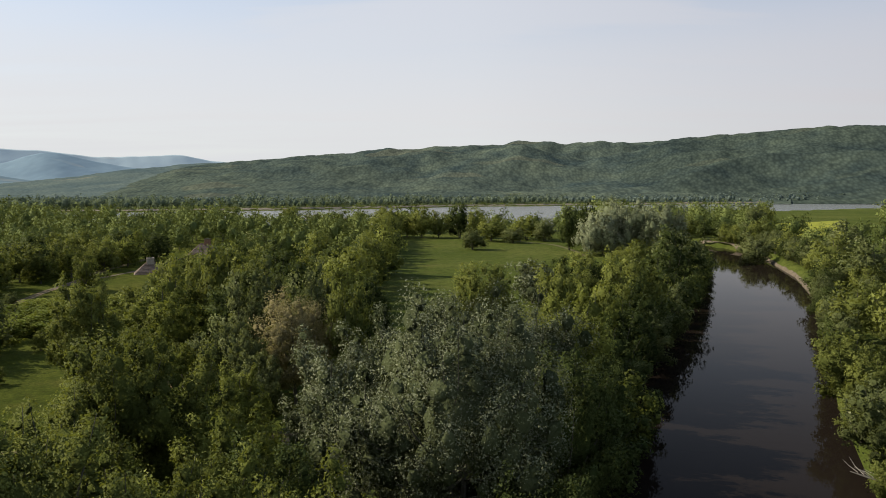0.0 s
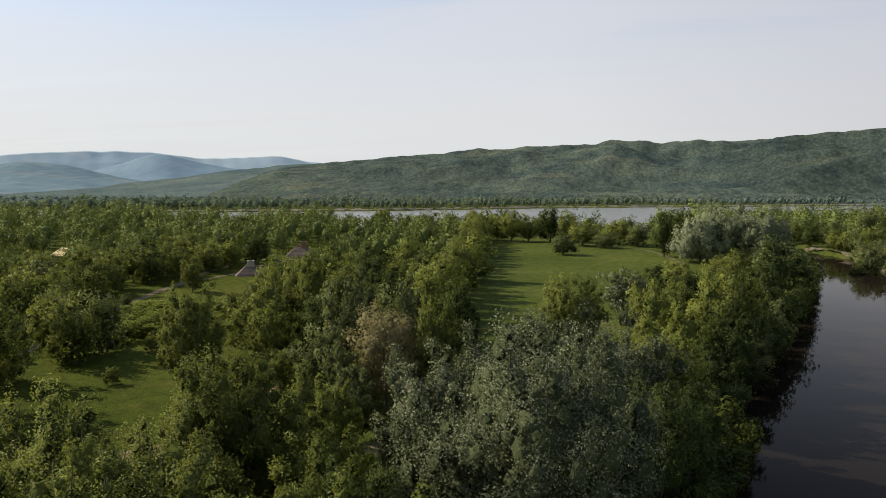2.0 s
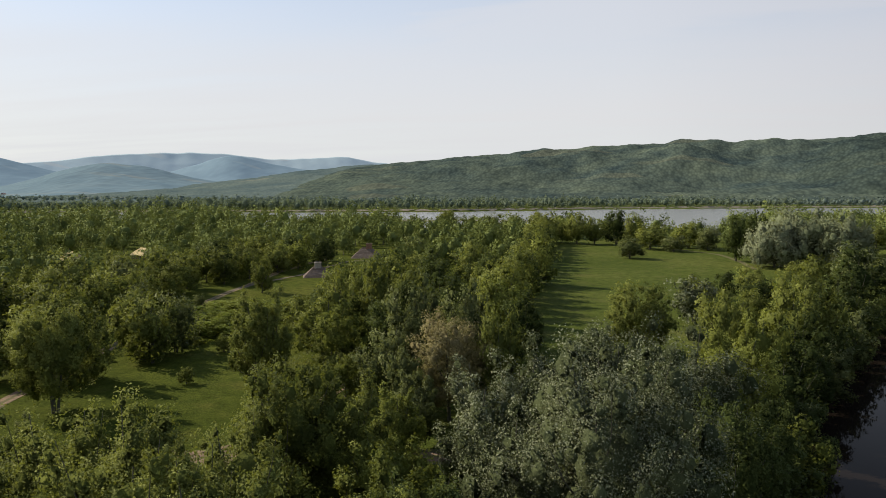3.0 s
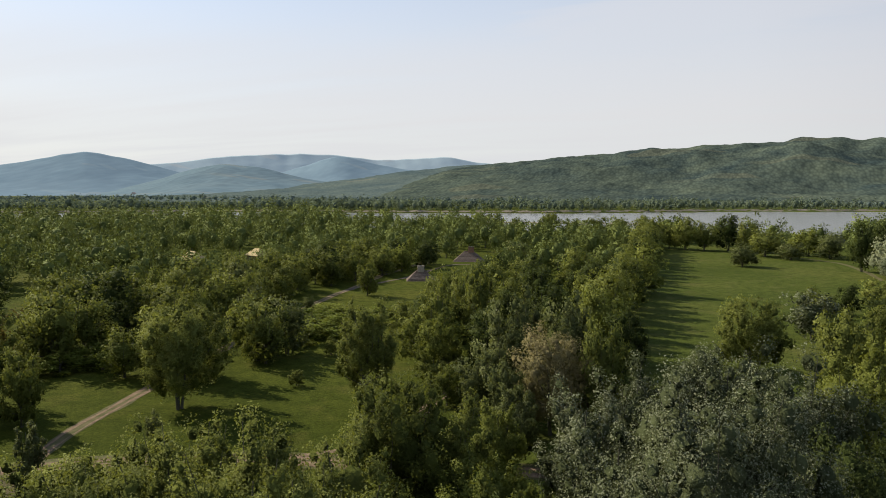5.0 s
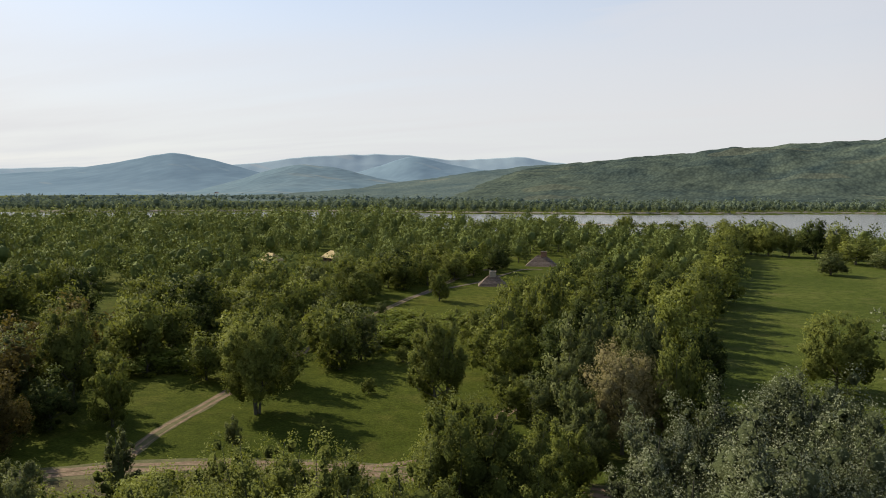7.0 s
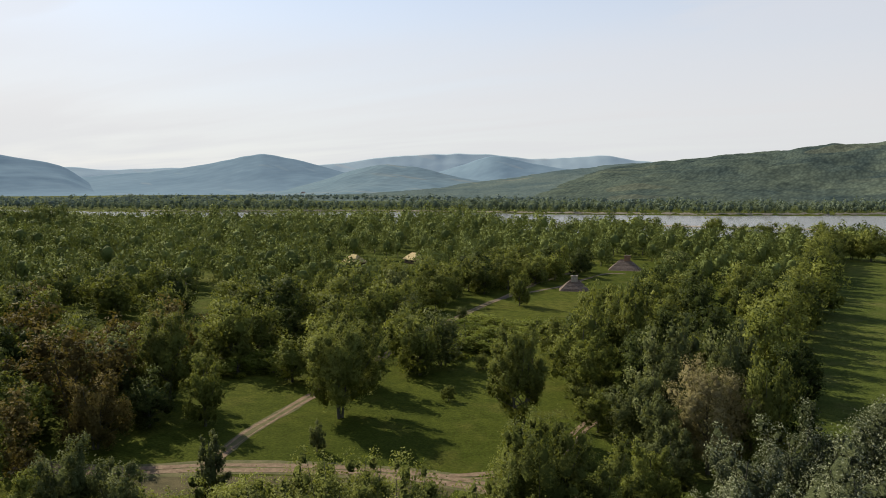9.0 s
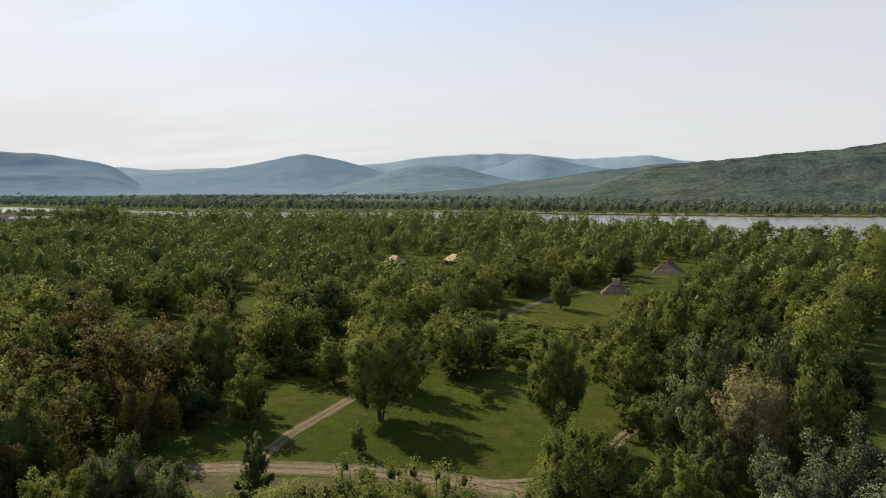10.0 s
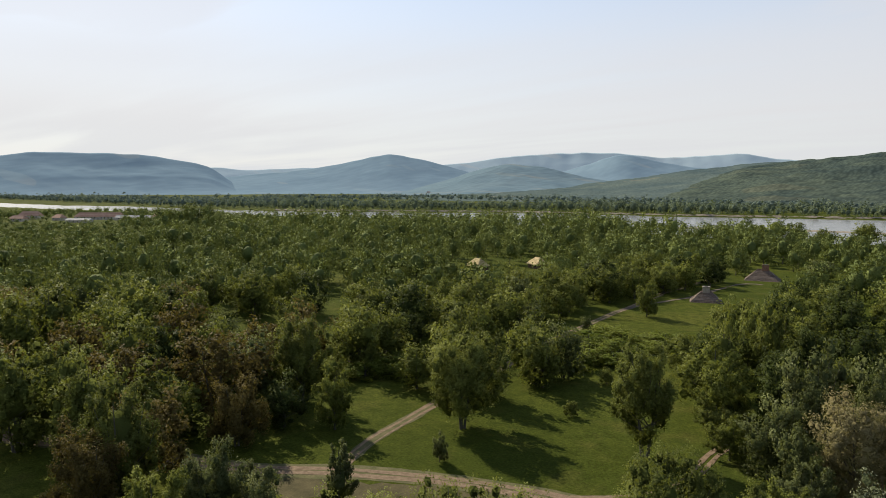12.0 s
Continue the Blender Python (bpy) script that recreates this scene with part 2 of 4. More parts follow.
TIMBER = surface("old_timber", (0.10, 0.07, 0.045), (0.20, 0.15, 0.10), 3.0)
DARK = surface("dark_opening", (0.015, 0.015, 0.017), (0.03, 0.03, 0.03), 1.0, 0.3)
# the hill tones have distance haze mixed in, bluer and paler farther off
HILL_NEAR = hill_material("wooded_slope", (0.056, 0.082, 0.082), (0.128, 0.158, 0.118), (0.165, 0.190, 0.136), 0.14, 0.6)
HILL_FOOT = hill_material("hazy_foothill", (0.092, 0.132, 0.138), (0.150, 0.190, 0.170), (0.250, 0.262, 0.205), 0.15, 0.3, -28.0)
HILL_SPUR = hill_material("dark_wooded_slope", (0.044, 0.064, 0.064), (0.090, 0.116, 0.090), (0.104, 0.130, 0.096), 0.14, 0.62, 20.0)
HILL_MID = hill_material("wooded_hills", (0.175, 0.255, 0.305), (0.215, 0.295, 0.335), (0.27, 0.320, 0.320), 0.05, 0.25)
HILL_FAR = hill_material("haze_blue_hills", (0.215, 0.308, 0.382), (0.245, 0.340, 0.412), (0.30, 0.385, 0.43), 0.03, 0.12)
HILL_FARTHEST = hill_material("haze_pale_hills", (0.40, 0.51, 0.58), (0.43, 0.54, 0.60), (0.46, 0.55, 0.60), 0.02, 0.05)

# ---- meshes ----


def mesh_of(name, verts, faces, mat, smooth=False, normals=None, second=None, first_count=0):
    """A mesh from arrays; faces is one array of triangles or quads, or a list of such arrays."""
    me = bpy.data.meshes.new(name)
    verts = np.asarray(verts, np.float32)
    groups = [np.asarray(g, np.int32) for g in (faces if isinstance(faces, list) else [faces]) if len(g)]
    me.vertices.add(len(verts))
    me.vertices.foreach_set("co", verts.ravel())
    loops = np.concatenate([g.ravel() for g in groups])
    sizes = np.concatenate([np.full(len(g), g.shape[1], np.int32) for g in groups])
    me.loops.add(len(loops))
    me.loops.foreach_set("vertex_index", loops)
    me.polygons.add(len(sizes))
    me.polygons.foreach_set("loop_start", np.concatenate([[0], np.cumsum(sizes)[:-1]]).astype(np.int32))
    me.polygons.foreach_set("use_smooth", np.full(len(sizes), smooth))
    me.update(calc_edges=True)
    me.materials.append(mat)
    if second is not None:
        me.materials.append(second)
        me.polygons.foreach_set("material_index", (np.arange(len(sizes)) < first_count).astype(np.int32))
    if normals is not None:
        me.normals_split_custom_set_from_vertices(normals)
    return me


def tube(points, radii, sides=6):
    """A tapered tube along points: its vertices and quads."""
    pts, vs, fs = [Vector(p) for p in points], [], []
    for i, p in enumerate(pts):
        d = (pts[min(i + 1, len(pts) - 1)] - pts[max(i - 1, 0)]).normalized()
        a = d.orthogonal().normalized()
        b = d.cross(a)
        for k in range(sides):
            w = 2 * math.pi * k / sides
            vs.append(p + (a * math.cos(w) + b * math.sin(w)) * radii[i])
    for i in range(len(pts) - 1):
        for k in range(sides):
            j = (k + 1) % sides
            fs.append((i * sides + k, i * sides + j, (i + 1) * sides + j, (i + 1) * sides + k))
    return np.array([tuple(v) for v in vs]), np.array(fs)


def join(parts):
    """Joins (verts, quads) pairs."""
    vs, fs, n = [], [], 0
    for v, f in parts:
        vs.append(v)
        fs.append(np.asarray(f) + n)
        n += len(v)
    return np.concatenate(vs), np.concatenate(fs)


def boughs_of(rng, h, r, base, count, slim, stems=1):
    """The boughs of a crown: each a bent line from the trunk outwards and up, ending on an uneven egg."""
    out = []
    sway = rng.uniform(0.66, 1.16, 9)
    for i in range(count):
        w = 0.05 + 0.95 * ((i + 0.5) / count) ** 0.85
        a = i * 2.39996 + rng.uniform(-0.45, 0.45)
        girth = r * math.sin(math.pi * (0.13 + 0.77 * w ** slim)) ** 0.6 * sway[int(a * 1.43) % 9]
        z = base + (h - base) * (w + rng.normal() * 0.04)
        rise = base * 0.8 + (z - base) * rng.uniform(0.22, 0.5)
        lead = Vector((0, 0, rise))
        tip = Vector((math.cos(a) * girth, math.sin(a) * girth, min(z, h)))
        knee = lead.lerp(tip, 0.55) + Vector((math.cos(a), math.sin(a), -0.4)) * girth * 0.14
        out.append((lead, knee, tip))
    return out


def clumps_of(rng, boughs, r, base, per=4):
    """Leafy clumps strung along the outer part of each bough: centres and radii."""
    cs, rs, ax = [], [], []
    for lead, knee, tip in boughs:
        for k in range(per):
            s = 0.36 + 0.58 * (k + rng.uniform(0.3, 0.9)) / per
            p = lead.lerp(knee, s).lerp(knee.lerp(tip, s), s)
            q = r * (0.36 - 0.17 * s) * rng.uniform(0.6, 1.3) * (4 / per) ** 0.5
            way = ((tip - knee).normalized() + Vector((0, 0, 0.6)) + Vector(rng.normal(size=3)) * 0.25).normalized()
            p = p + Vector(rng.normal(size=3)) * q * 0.6
            cs.append((p.x, p.y, max(p.z, base * 0.6 + q)))
            rs.append(q)
            ax.append(tuple(way))
    return np.array(cs), np.array(rs), np.array(ax)


def ball(fine):
    """A sphere of 20 or 80 triangles: vertices and faces."""
    g = (1 + 5 ** 0.5) / 2
    v = np.array([(-1, g, 0), (1, g, 0), (-1, -g, 0), (1, -g, 0), (0, -1, g), (0, 1, g), (0, -1, -g), (0, 1, -g), (g, 0, -1), (g, 0, 1), (-g, 0, -1), (-g, 0, 1)])
    v = [tuple(p / np.linalg.norm(p)) for p in v]
    f = [(0, 11, 5), (0, 5, 1), (0, 1, 7), (0, 7, 10), (0, 10, 11), (1, 5, 9), (5, 11, 4), (11, 10, 2), (10, 7, 6), (7, 1, 8),
         (3, 9, 4), (3, 4, 2), (3, 2, 6), (3, 6, 8), (3, 8, 9), (4, 9, 5), (2, 4, 11), (6, 2, 10), (8, 6, 7), (9, 8, 1)]
    if fine:
        seen, out = {}, []

        def middle(a, b):
            key = (min(a, b), max(a, b))
            if key not in seen:
                p = np.array(v[a]) + np.array(v[b])
                seen[key] = len(v)
                v.append(tuple(p / np.linalg.norm(p)))
            return seen[key]

        for a, b, c in f:
            ab, bc, ca = middle(a, b), middle(b, c), middle(c, a)
            out += [(a, ab, ca), (b, bc, ab), (c, ca, bc), (ab, bc, ca)]
        f = out
    return np.array(v), np.array(f)


BALLS = {True: ball(True), False: ball(False)}


def cores(rng, cs, rs, ax, scale, long=0.45, fine=True):
    """The dense leafy bodies of the clumps, knobbly all round: vertices, triangles and facing."""
    v0, f0 = BALLS[fine]
    middle, reach = cs.mean(0), np.abs(cs - cs.mean(0)).max()
    vs, fs, ns = [], [], []
    for k, (c, q, a) in enumerate(zip(cs, rs, ax)):
        v = v0 * rng.uniform(0.72, 1.18, (len(v0), 1))
        vs.append(c + (v + np.outer(v @ a, a) * long) * q * scale)
        fs.append(f0 + len(v0) * k)
        n = 0.4 * v0 + 0.2 * rng.normal(size=v0.shape) + 0.8 * (c - middle) / reach
        ns.append(n / np.linalg.norm(n, axis=1)[:, None])
    return np.concatenate(vs), np.concatenate(fs), np.concatenate(ns)


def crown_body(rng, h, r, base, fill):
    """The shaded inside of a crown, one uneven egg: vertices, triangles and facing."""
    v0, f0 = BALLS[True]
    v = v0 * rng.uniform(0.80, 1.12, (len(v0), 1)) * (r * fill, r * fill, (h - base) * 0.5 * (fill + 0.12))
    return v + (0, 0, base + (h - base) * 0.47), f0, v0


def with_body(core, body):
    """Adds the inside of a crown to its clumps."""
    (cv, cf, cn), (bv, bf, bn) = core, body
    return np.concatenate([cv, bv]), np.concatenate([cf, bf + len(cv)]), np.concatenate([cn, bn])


def leaves(rng, cs, rs, ax, count, size, long=0.45, whole=0.42):
    """Leaf sprays over the outside of the clumps: vertices, triangles, and how each spray faces the light."""
    weight = rs ** 2 / (rs ** 2).sum()
    pick = rng.choice(len(rs), count, p=weight)
    d = rng.normal(size=(count, 3))
    d[:, 2] += 0.35
    d /= np.linalg.norm(d, axis=1)[:, None]
    depth = 0.74 + 0.36 * rng.random(count) ** 0.7 + 0.10 * rng.normal(size=count)
    run = (d * ax[pick]).sum(1)
    plume = run * long * np.where(run > 0, 0.7 + 0.9 * rng.random(count), 0.7)
    p = cs[pick] + (d + ax[pick] * plume[:, None]) * (rs[pick] * depth)[:, None]
    nrm = d + 0.7 * rng.normal(size=(count, 3))
    nrm /= np.linalg.norm(nrm, axis=1)[:, None]
    nrm = np.where((nrm * d).sum(1)[:, None] < 0, -nrm, nrm)
    along = np.cross(nrm, rng.normal(size=(count, 3)))
    along /= np.linalg.norm(along, axis=1)[:, None]
    side = np.cross(nrm, along)
    s = (size * rng.uniform(0.45, 1.45, count))[:, None]
    v = np.empty((count, 3, 3))
    v[:, 0] = p + along * s * 0.6
    v[:, 1] = p - along * s * 0.4 + side * s * 0.36
    v[:, 2] = p - along * s * 0.4 - side * s * 0.36
    out = p - np.array((0, 0, cs[:, 2].mean()))
    out /= np.linalg.norm(out, axis=1)[:, None] + 1e-6
    soft = (0.85 - whole) * d + whole * out + 0.2 * nrm
    soft /= np.linalg.norm(soft, axis=1)[:, None]
    return v.reshape(-1, 3), np.arange(count * 3).reshape(-1, 3), np.repeat(soft, 3, 0)


def wood_of(rng, boughs, h, stems=1, girth=0.02, full=True):
    """The trunks as one (verts, quads) pair and a pair for each limb."""
    trunks, limbs = [], []
    for k in range(stems):
        a = 2 * math.pi * k / max(stems, 1) + rng.uniform(0, 1)
        off, spread = (0.0, 0.0) if stems == 1 else (h * 0.02, h * 0.10)
        bend = rng.normal(size=(6, 2)) * h * 0.008
        line = []
        for i in range(6):
            w = i / 5
            line.append((math.cos(a) * (off + spread * w) + bend[i, 0] * w, math.sin(a) * (off + spread * w) + bend[i, 1] * w, -0.3 + w * (h * 0.84 + 0.3)))
        g = h * girth / math.sqrt(stems)
        trunks.append(tube(line, [g * 1.5, g, g * 0.85, g * 0.6, g * 0.38, g * 0.12], 7 if full else 5))
        for lead, knee, tip in boughs[k::stems]:
            at = min(0.98, max(0.05, lead.z / (h * 0.84)))
            i0 = min(4, int(at * 5))
            s0 = Vector(line[i0]).lerp(Vector(line[i0 + 1]), at * 5 - i0)
            gg = g * (1.0 - at) * 0.55 + g * 0.08
            limbs.append(tube([s0, knee, tip], [gg, gg * 0.6, gg * 0.15], 5 if full else 3))
    return join(trunks), limbs


TREE_LABEL = {
    "poplar": ("green poplar with dense fresh spring leaves", "tree"),
    "alder": ("dark green tree, leaf colour deepened for shade, with a dense rounded crown", "tree"),
    "maple": ("yellow-green broadleaf tree with loose bright leaves", "tree"),
    "silver": ("white poplar with silvery wind-turned leaves", "tree"),
    "willow": ("grey-green willow with soft drooping crown", "tree"),
    "pale": ("large pale grey-green willow by the water", "tree"),
    "tan": ("thin tan-leaved tree with pale flowering twigs", "tree"),
    "russet": ("brownish half-leafed tree in the floodplain thicket", "tree"),
    "bramble": ("low sprawling bright green bramble thicket on grass", "bush"),
}


def make_tree(kind, seed, h, r, base=0.15, stems=1, boughs=16, count=1800, size=0.8, slim=0.8, full=True, near=True):
    """One plant of trunk, limbs and crown, standing at the origin."""
    rng = np.random.default_rng(seed)
    frame_of = boughs_of(rng, h, r, base * h, boughs, slim)
    cs, rs, ax = clumps_of(rng, frame_of, r, base * h, 9 if full else 6 if near else 4)
    root = new("bramble_bush" if kind == "bramble" else kind + "_tree")
    trunk, limbs = wood_of(rng, frame_of, h, stems, 0.018, full)
    long = 0.4 if full else 0.2
    lv, lf, ln = leaves(rng, cs, rs, ax, count, size, long, 0.6)
    at = slice(None, None, 1 if near else 2)
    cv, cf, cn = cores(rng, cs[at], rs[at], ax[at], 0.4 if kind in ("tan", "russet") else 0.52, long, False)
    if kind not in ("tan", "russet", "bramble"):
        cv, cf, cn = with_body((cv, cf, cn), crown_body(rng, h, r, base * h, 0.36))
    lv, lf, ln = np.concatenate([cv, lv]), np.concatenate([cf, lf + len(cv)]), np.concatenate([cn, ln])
    made = [("crown", mesh_of("crown", lv, lf, LEAF[kind], True, ln, INNER_SHADE[kind], len(cf)))]
    if full:
        made += [("trunk", mesh_of("trunk", *trunk, BARK, True))] + [("limb", mesh_of("limb", *one, BARK, True)) for one in limbs]
    else:
        made.append(("trunk", mesh_of("trunk", *join([trunk] + limbs), BARK, True)))
    for name, me in made:
        o = new(name, me)
        o.parent = root
    label, category = TREE_LABEL[kind]
    tagged(root, label, category)
    return root

# ---- the lie of the land ----
ARM = [(-40, -160, 13), (2, -40, 13), (18, 20, 13), (29, 70, 13), (43, 106, 14), (62, 146, 15), (87, 198, 15), (108, 250, 14),
       (125, 307, 13), (132, 345, 13), (125, 388, 14), (105, 430, 14), (92, 490, 14), (84, 560, 15), (80, 620, 15)]
WATER_LEVEL = -2.5


def near_bank(x):
    return np.interp(x, (-4000, -1521, -1069, -700, -400, -200, 0, 140, 300, 600, 1500, 4000), (380, 423, 477, 590, 590, 545, 560, 650, 820, 1000, 1150, 1500))


def far_bank(x):
    return np.interp(x, (-4000, -2645, -1600, -1440, -1188, -1100, -940, -674, -400, -200, 60, 434, 1500, 4000), (480, 500, 560, 630, 640, 655, 693, 880, 943, 1010, 1183, 1320, 1600, 2100))


def arm_depth(x, y):
    """How far inside the side arm a place lies, in metres; negative on land."""
    best = np.full(np.shape(x), -1e9)
    for (x0, y0, w0), (x1, y1, w1) in zip(ARM, ARM[1:]):
        dx, dy = x1 - x0, y1 - y0
        s = np.clip(((x - x0) * dx + (y - y0) * dy) / (dx * dx + dy * dy), 0, 1)
        best = np.maximum(best, w0 + (w1 - w0) * s - np.hypot(x - x0 - dx * s, y - y0 - dy * s))
    return best


def river_depth(x, y):
    return np.minimum(y - near_bank(x), far_bank(x) - y)


def land(x, y):
    """The height of the ground."""
    x, y = np.asarray(x, float), np.asarray(y, float)
    a = np.clip((arm_depth(x, y) + 2.5) / 4.5, 0, 1)
    b = np.clip((river_depth(x, y) + 3) / 12, 0, 1)
    k = np.maximum(a * a * (3 - 2 * a), b * b * (3 - 2 * b))
    r = np.hypot(x, y)
    swell = 0.10 * np.sin(x / 13 + 0.7 * np.sin(y / 17)) * np.cos(y / 15.5) * np.clip(r / 60, 0, 1)
    return swell * (1 - k) - 4.5 * k


def grid_faces(rows, cols, close=False):
    i, j = np.meshgrid(np.arange(rows - 1), np.arange(cols if close else cols - 1), indexing="ij")
    k = (j + 1) % cols
    return np.stack([i * cols + j, i * cols + k, (i + 1) * cols + k, (i + 1) * cols + j], -1).reshape(-1, 4)[:, ::-1]


def setting(name, me, label, category, kind="structure"):
    return tagged(new(name, me), label, category, kind=kind)


def build_ground():
    az = np.radians(np.concatenate([np.arange(-86, 46, 0.5), np.arange(46, 274, 3.0)]))
    rad = [6.0]
    while rad[-1] < 4880:
        rad.append(rad[-1] * 1.042 + 0.15)
    rad = np.array(rad)
    r, a = np.meshgrid(rad, az, indexing="ij")
    x, y = r * np.sin(a), r * np.cos(a)
    v = np.stack([x, y, land(x, y)], -1).reshape(-1, 3)
    hub = len(v)
    v = np.concatenate([v, [[0, 0, 0]]])
    n = len(az)
    fan = np.array([(hub, (k + 1) % n, k) for k in range(n)])
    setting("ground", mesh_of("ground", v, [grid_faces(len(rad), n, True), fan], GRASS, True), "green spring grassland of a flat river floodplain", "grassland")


def build_water():
    rows = []
    for i, (x, y, w) in enumerate(ARM[:-1]):
        x1, y1, w1 = ARM[i + 1]
        for k in range(4):
            s = k / 4
            rows.append((x + (x1 - x) * s, y + (y1 - y) * s, w + (w1 - w) * s, x1 - x, y1 - y))
    vs = []
    for x, y, w, dx, dy in rows:
        n = math.hypot(dx, dy)
        for q in (-1, -0.33, 0.33, 1):
            vs.append((x + dy / n * (w + 2) * q, y - dx / n * (w + 2) * q, WATER_LEVEL))
    setting("water_side_arm", mesh_of("water_side_arm", vs, grid_faces(len(rows), 4)[:, ::-1], ARM_WATER), "dark still water of a narrow river arm", "water")
    xs = np.linspace(-3900, 2500, 80)
    vs = []
    for q in (-3, 0.33, 0.67, None):
        for x in xs:
            y0, y1 = float(near_bank(x)), float(far_bank(x))
            y = y0 - 3 if q == -3 else y1 + 3 if q is None else y0 + (y1 - y0) * q
            vs.append((x, y, WATER_LEVEL - 0.004))
    setting("water_river", mesh_of("water_river", vs, grid_faces(4, len(xs))[:, ::-1], BIG_WATER), "broad pale grey river reflecting a hazy sky", "water")


def ribbon(name, line, left, right, mat, label, category, lift=0.03, wobble=0.0, seed=0):
    """A strip on the ground along a smooth line."""
    rng = np.random.default_rng(seed)
    p = np.array(line, float)
    s = np.concatenate([[0], np.cumsum(np.hypot(*np.diff(p, axis=0).T))])
    at = np.arange(0, s[-1], 1.5)
    c = np.stack([np.interp(at, s, p[:, k]) for k in (0, 1)], 1)
    for _ in range(12):
        c[1:-1] = (c[:-2] + 2 * c[1:-1] + c[2:]) / 4
    d = np.gradient(c, axis=0)
    d /= np.linalg.norm(d, axis=1)[:, None]
    nrm = np.stack([d[:, 1], -d[:, 0]], 1)
    jag = np.convolve(rng.normal(size=len(c) + 4), np.ones(5) / 5, "valid") * wobble
    jag2 = np.convolve(rng.normal(size=len(c) + 4), np.ones(5) / 5, "valid") * wobble
    rows = []
    for q in (0, 0.33, 0.67, 1):
        e = c + nrm * ((left + jag) * (1 - q) + (right + jag2) * q)[:, None]
        rows.append(np.column_stack([e, land(e[:, 0], e[:, 1]) + lift]))
    return setting(name, mesh_of(name, np.concatenate(rows), grid_faces(4, len(c)), mat, True), label, category)


TRACK = [(-150, 20), (-120, 36), (-97, 47), (-84, 53), (-79, 58.5), (-72.5, 63), (-62, 69), (-51.7, 73), (-45, 74.5), (-36, 76), (-24, 80), (-10, 82)]
BRANCH = [(-47, 74.6), (-42, 79), (-38, 88), (-39.5, 97), (-40.5, 104), (-37, 118), (-33, 140)]
SPUR = [(-77, 61), (-79.5, 66), (-82, 72), (-84, 79), (-86, 86.5), (-88, 93.5), (-94.7, 121.6), (-100, 145), (-105, 168), (-110, 196), (-112, 215), (-118, 250), (-120, 300)]


def build_tracks():
    ribbon("track_verge", TRACK, -2.3, 2.3, VERGE, "worn grassy edge of a farm track", "track", 0.02, 0.6, 1)
    ribbon("track_verge", SPUR, -1.3, 1.3, VERGE, "worn grassy edge of a farm track", "track", 0.024, 0.6, 2)
    for k, (line, gap, wide) in enumerate(((TRACK, 0.82, 0.58), (SPUR, 0.72, 0.27), (BRANCH, 0.7, 0.30))):
        for s in (-1, 1):
            ribbon("track_rut", line, s * gap - wide, s * gap + wide, DIRT, "bare sandy wheel rut of a dirt track", "track", 0.045 + 0.004 * k, 0.28, 5 + k * 2 + s)
    ribbon("track_verge", TRACK[3:9], 2.6, 9.0, DRY_GRASS, "dry brownish grass strip beside a farm track", "track", 0.016, 1.6, 4)
    ribbon("track", [(-111.0, 200.6), (-111.6, 216.2), (-107.6, 233.1), (-105.1, 243.5), (-106.2, 265.8), (-107.1, 285.3), (-104.4, 296.8), (-98.2, 295.9)], -0.9, 0.9, MUD, "trodden brown earth path past the huts", "track", 0.05, 0.7, 12)
    ribbon("track", [(59.4, 296), (59, 329), (55, 359), (44, 376), (30, 392)], -1.1, 1.1, VERGE, "faint worn path across the meadow", "track", 0.04, 0.4, 11)


def build_sand():
    right = [(x + w * 0.93 + 0.2, y - w * 0.3) for x, y, w in ARM[6:10]] + [(146, 362), (142, 384), (132, 404)]
    ribbon("river_shore", right, -0.8, 0.9, MUD, "narrow brown mud shore along dark water", "shore", 0.25, 0.25, 21)
    xs = np.linspace(-1000, 700, 120)
    setting_line = [(x, float(far_bank(x)) - 2) for x in xs]
    ribbon("river_shore", setting_line, -1.5, 1.2, SAND, "narrow pale sand shore below bank woods", "shore", 1.6, 2.0, 22)
    ribbon("river_shore", [(-330, 690), (-240, 722), (-150, 735), (-60, 742)], -4, 18, SAND, "pale sand bar in the broad river", "shore", 2.12, 5.0, 23)


def build_fields():
    near, far = ((185, 402), (236, 418)), ((254, 550), (340, 606))
    vs = []
    for j in range(15):
        for i in range(13):
            x, y = (sum(c * w for c, w in zip((near[0][k], near[1][k], far[0][k], far[1][k]), ((1 - i / 12) * (1 - j / 14), i / 12 * (1 - j / 14), (1 - i / 12) * j / 14, i / 12 * j / 14))) for k in (0, 1))
            vs.append((x, y, float(land(x, y)) + 0.7 + 0.08 * math.sin(i * 2.3 + j)))
    setting("field", mesh_of("field", vs, grid_faces(15, 13)[:, ::-1], RAPE), "yellow-green rapeseed field in bloom behind trees", "field")


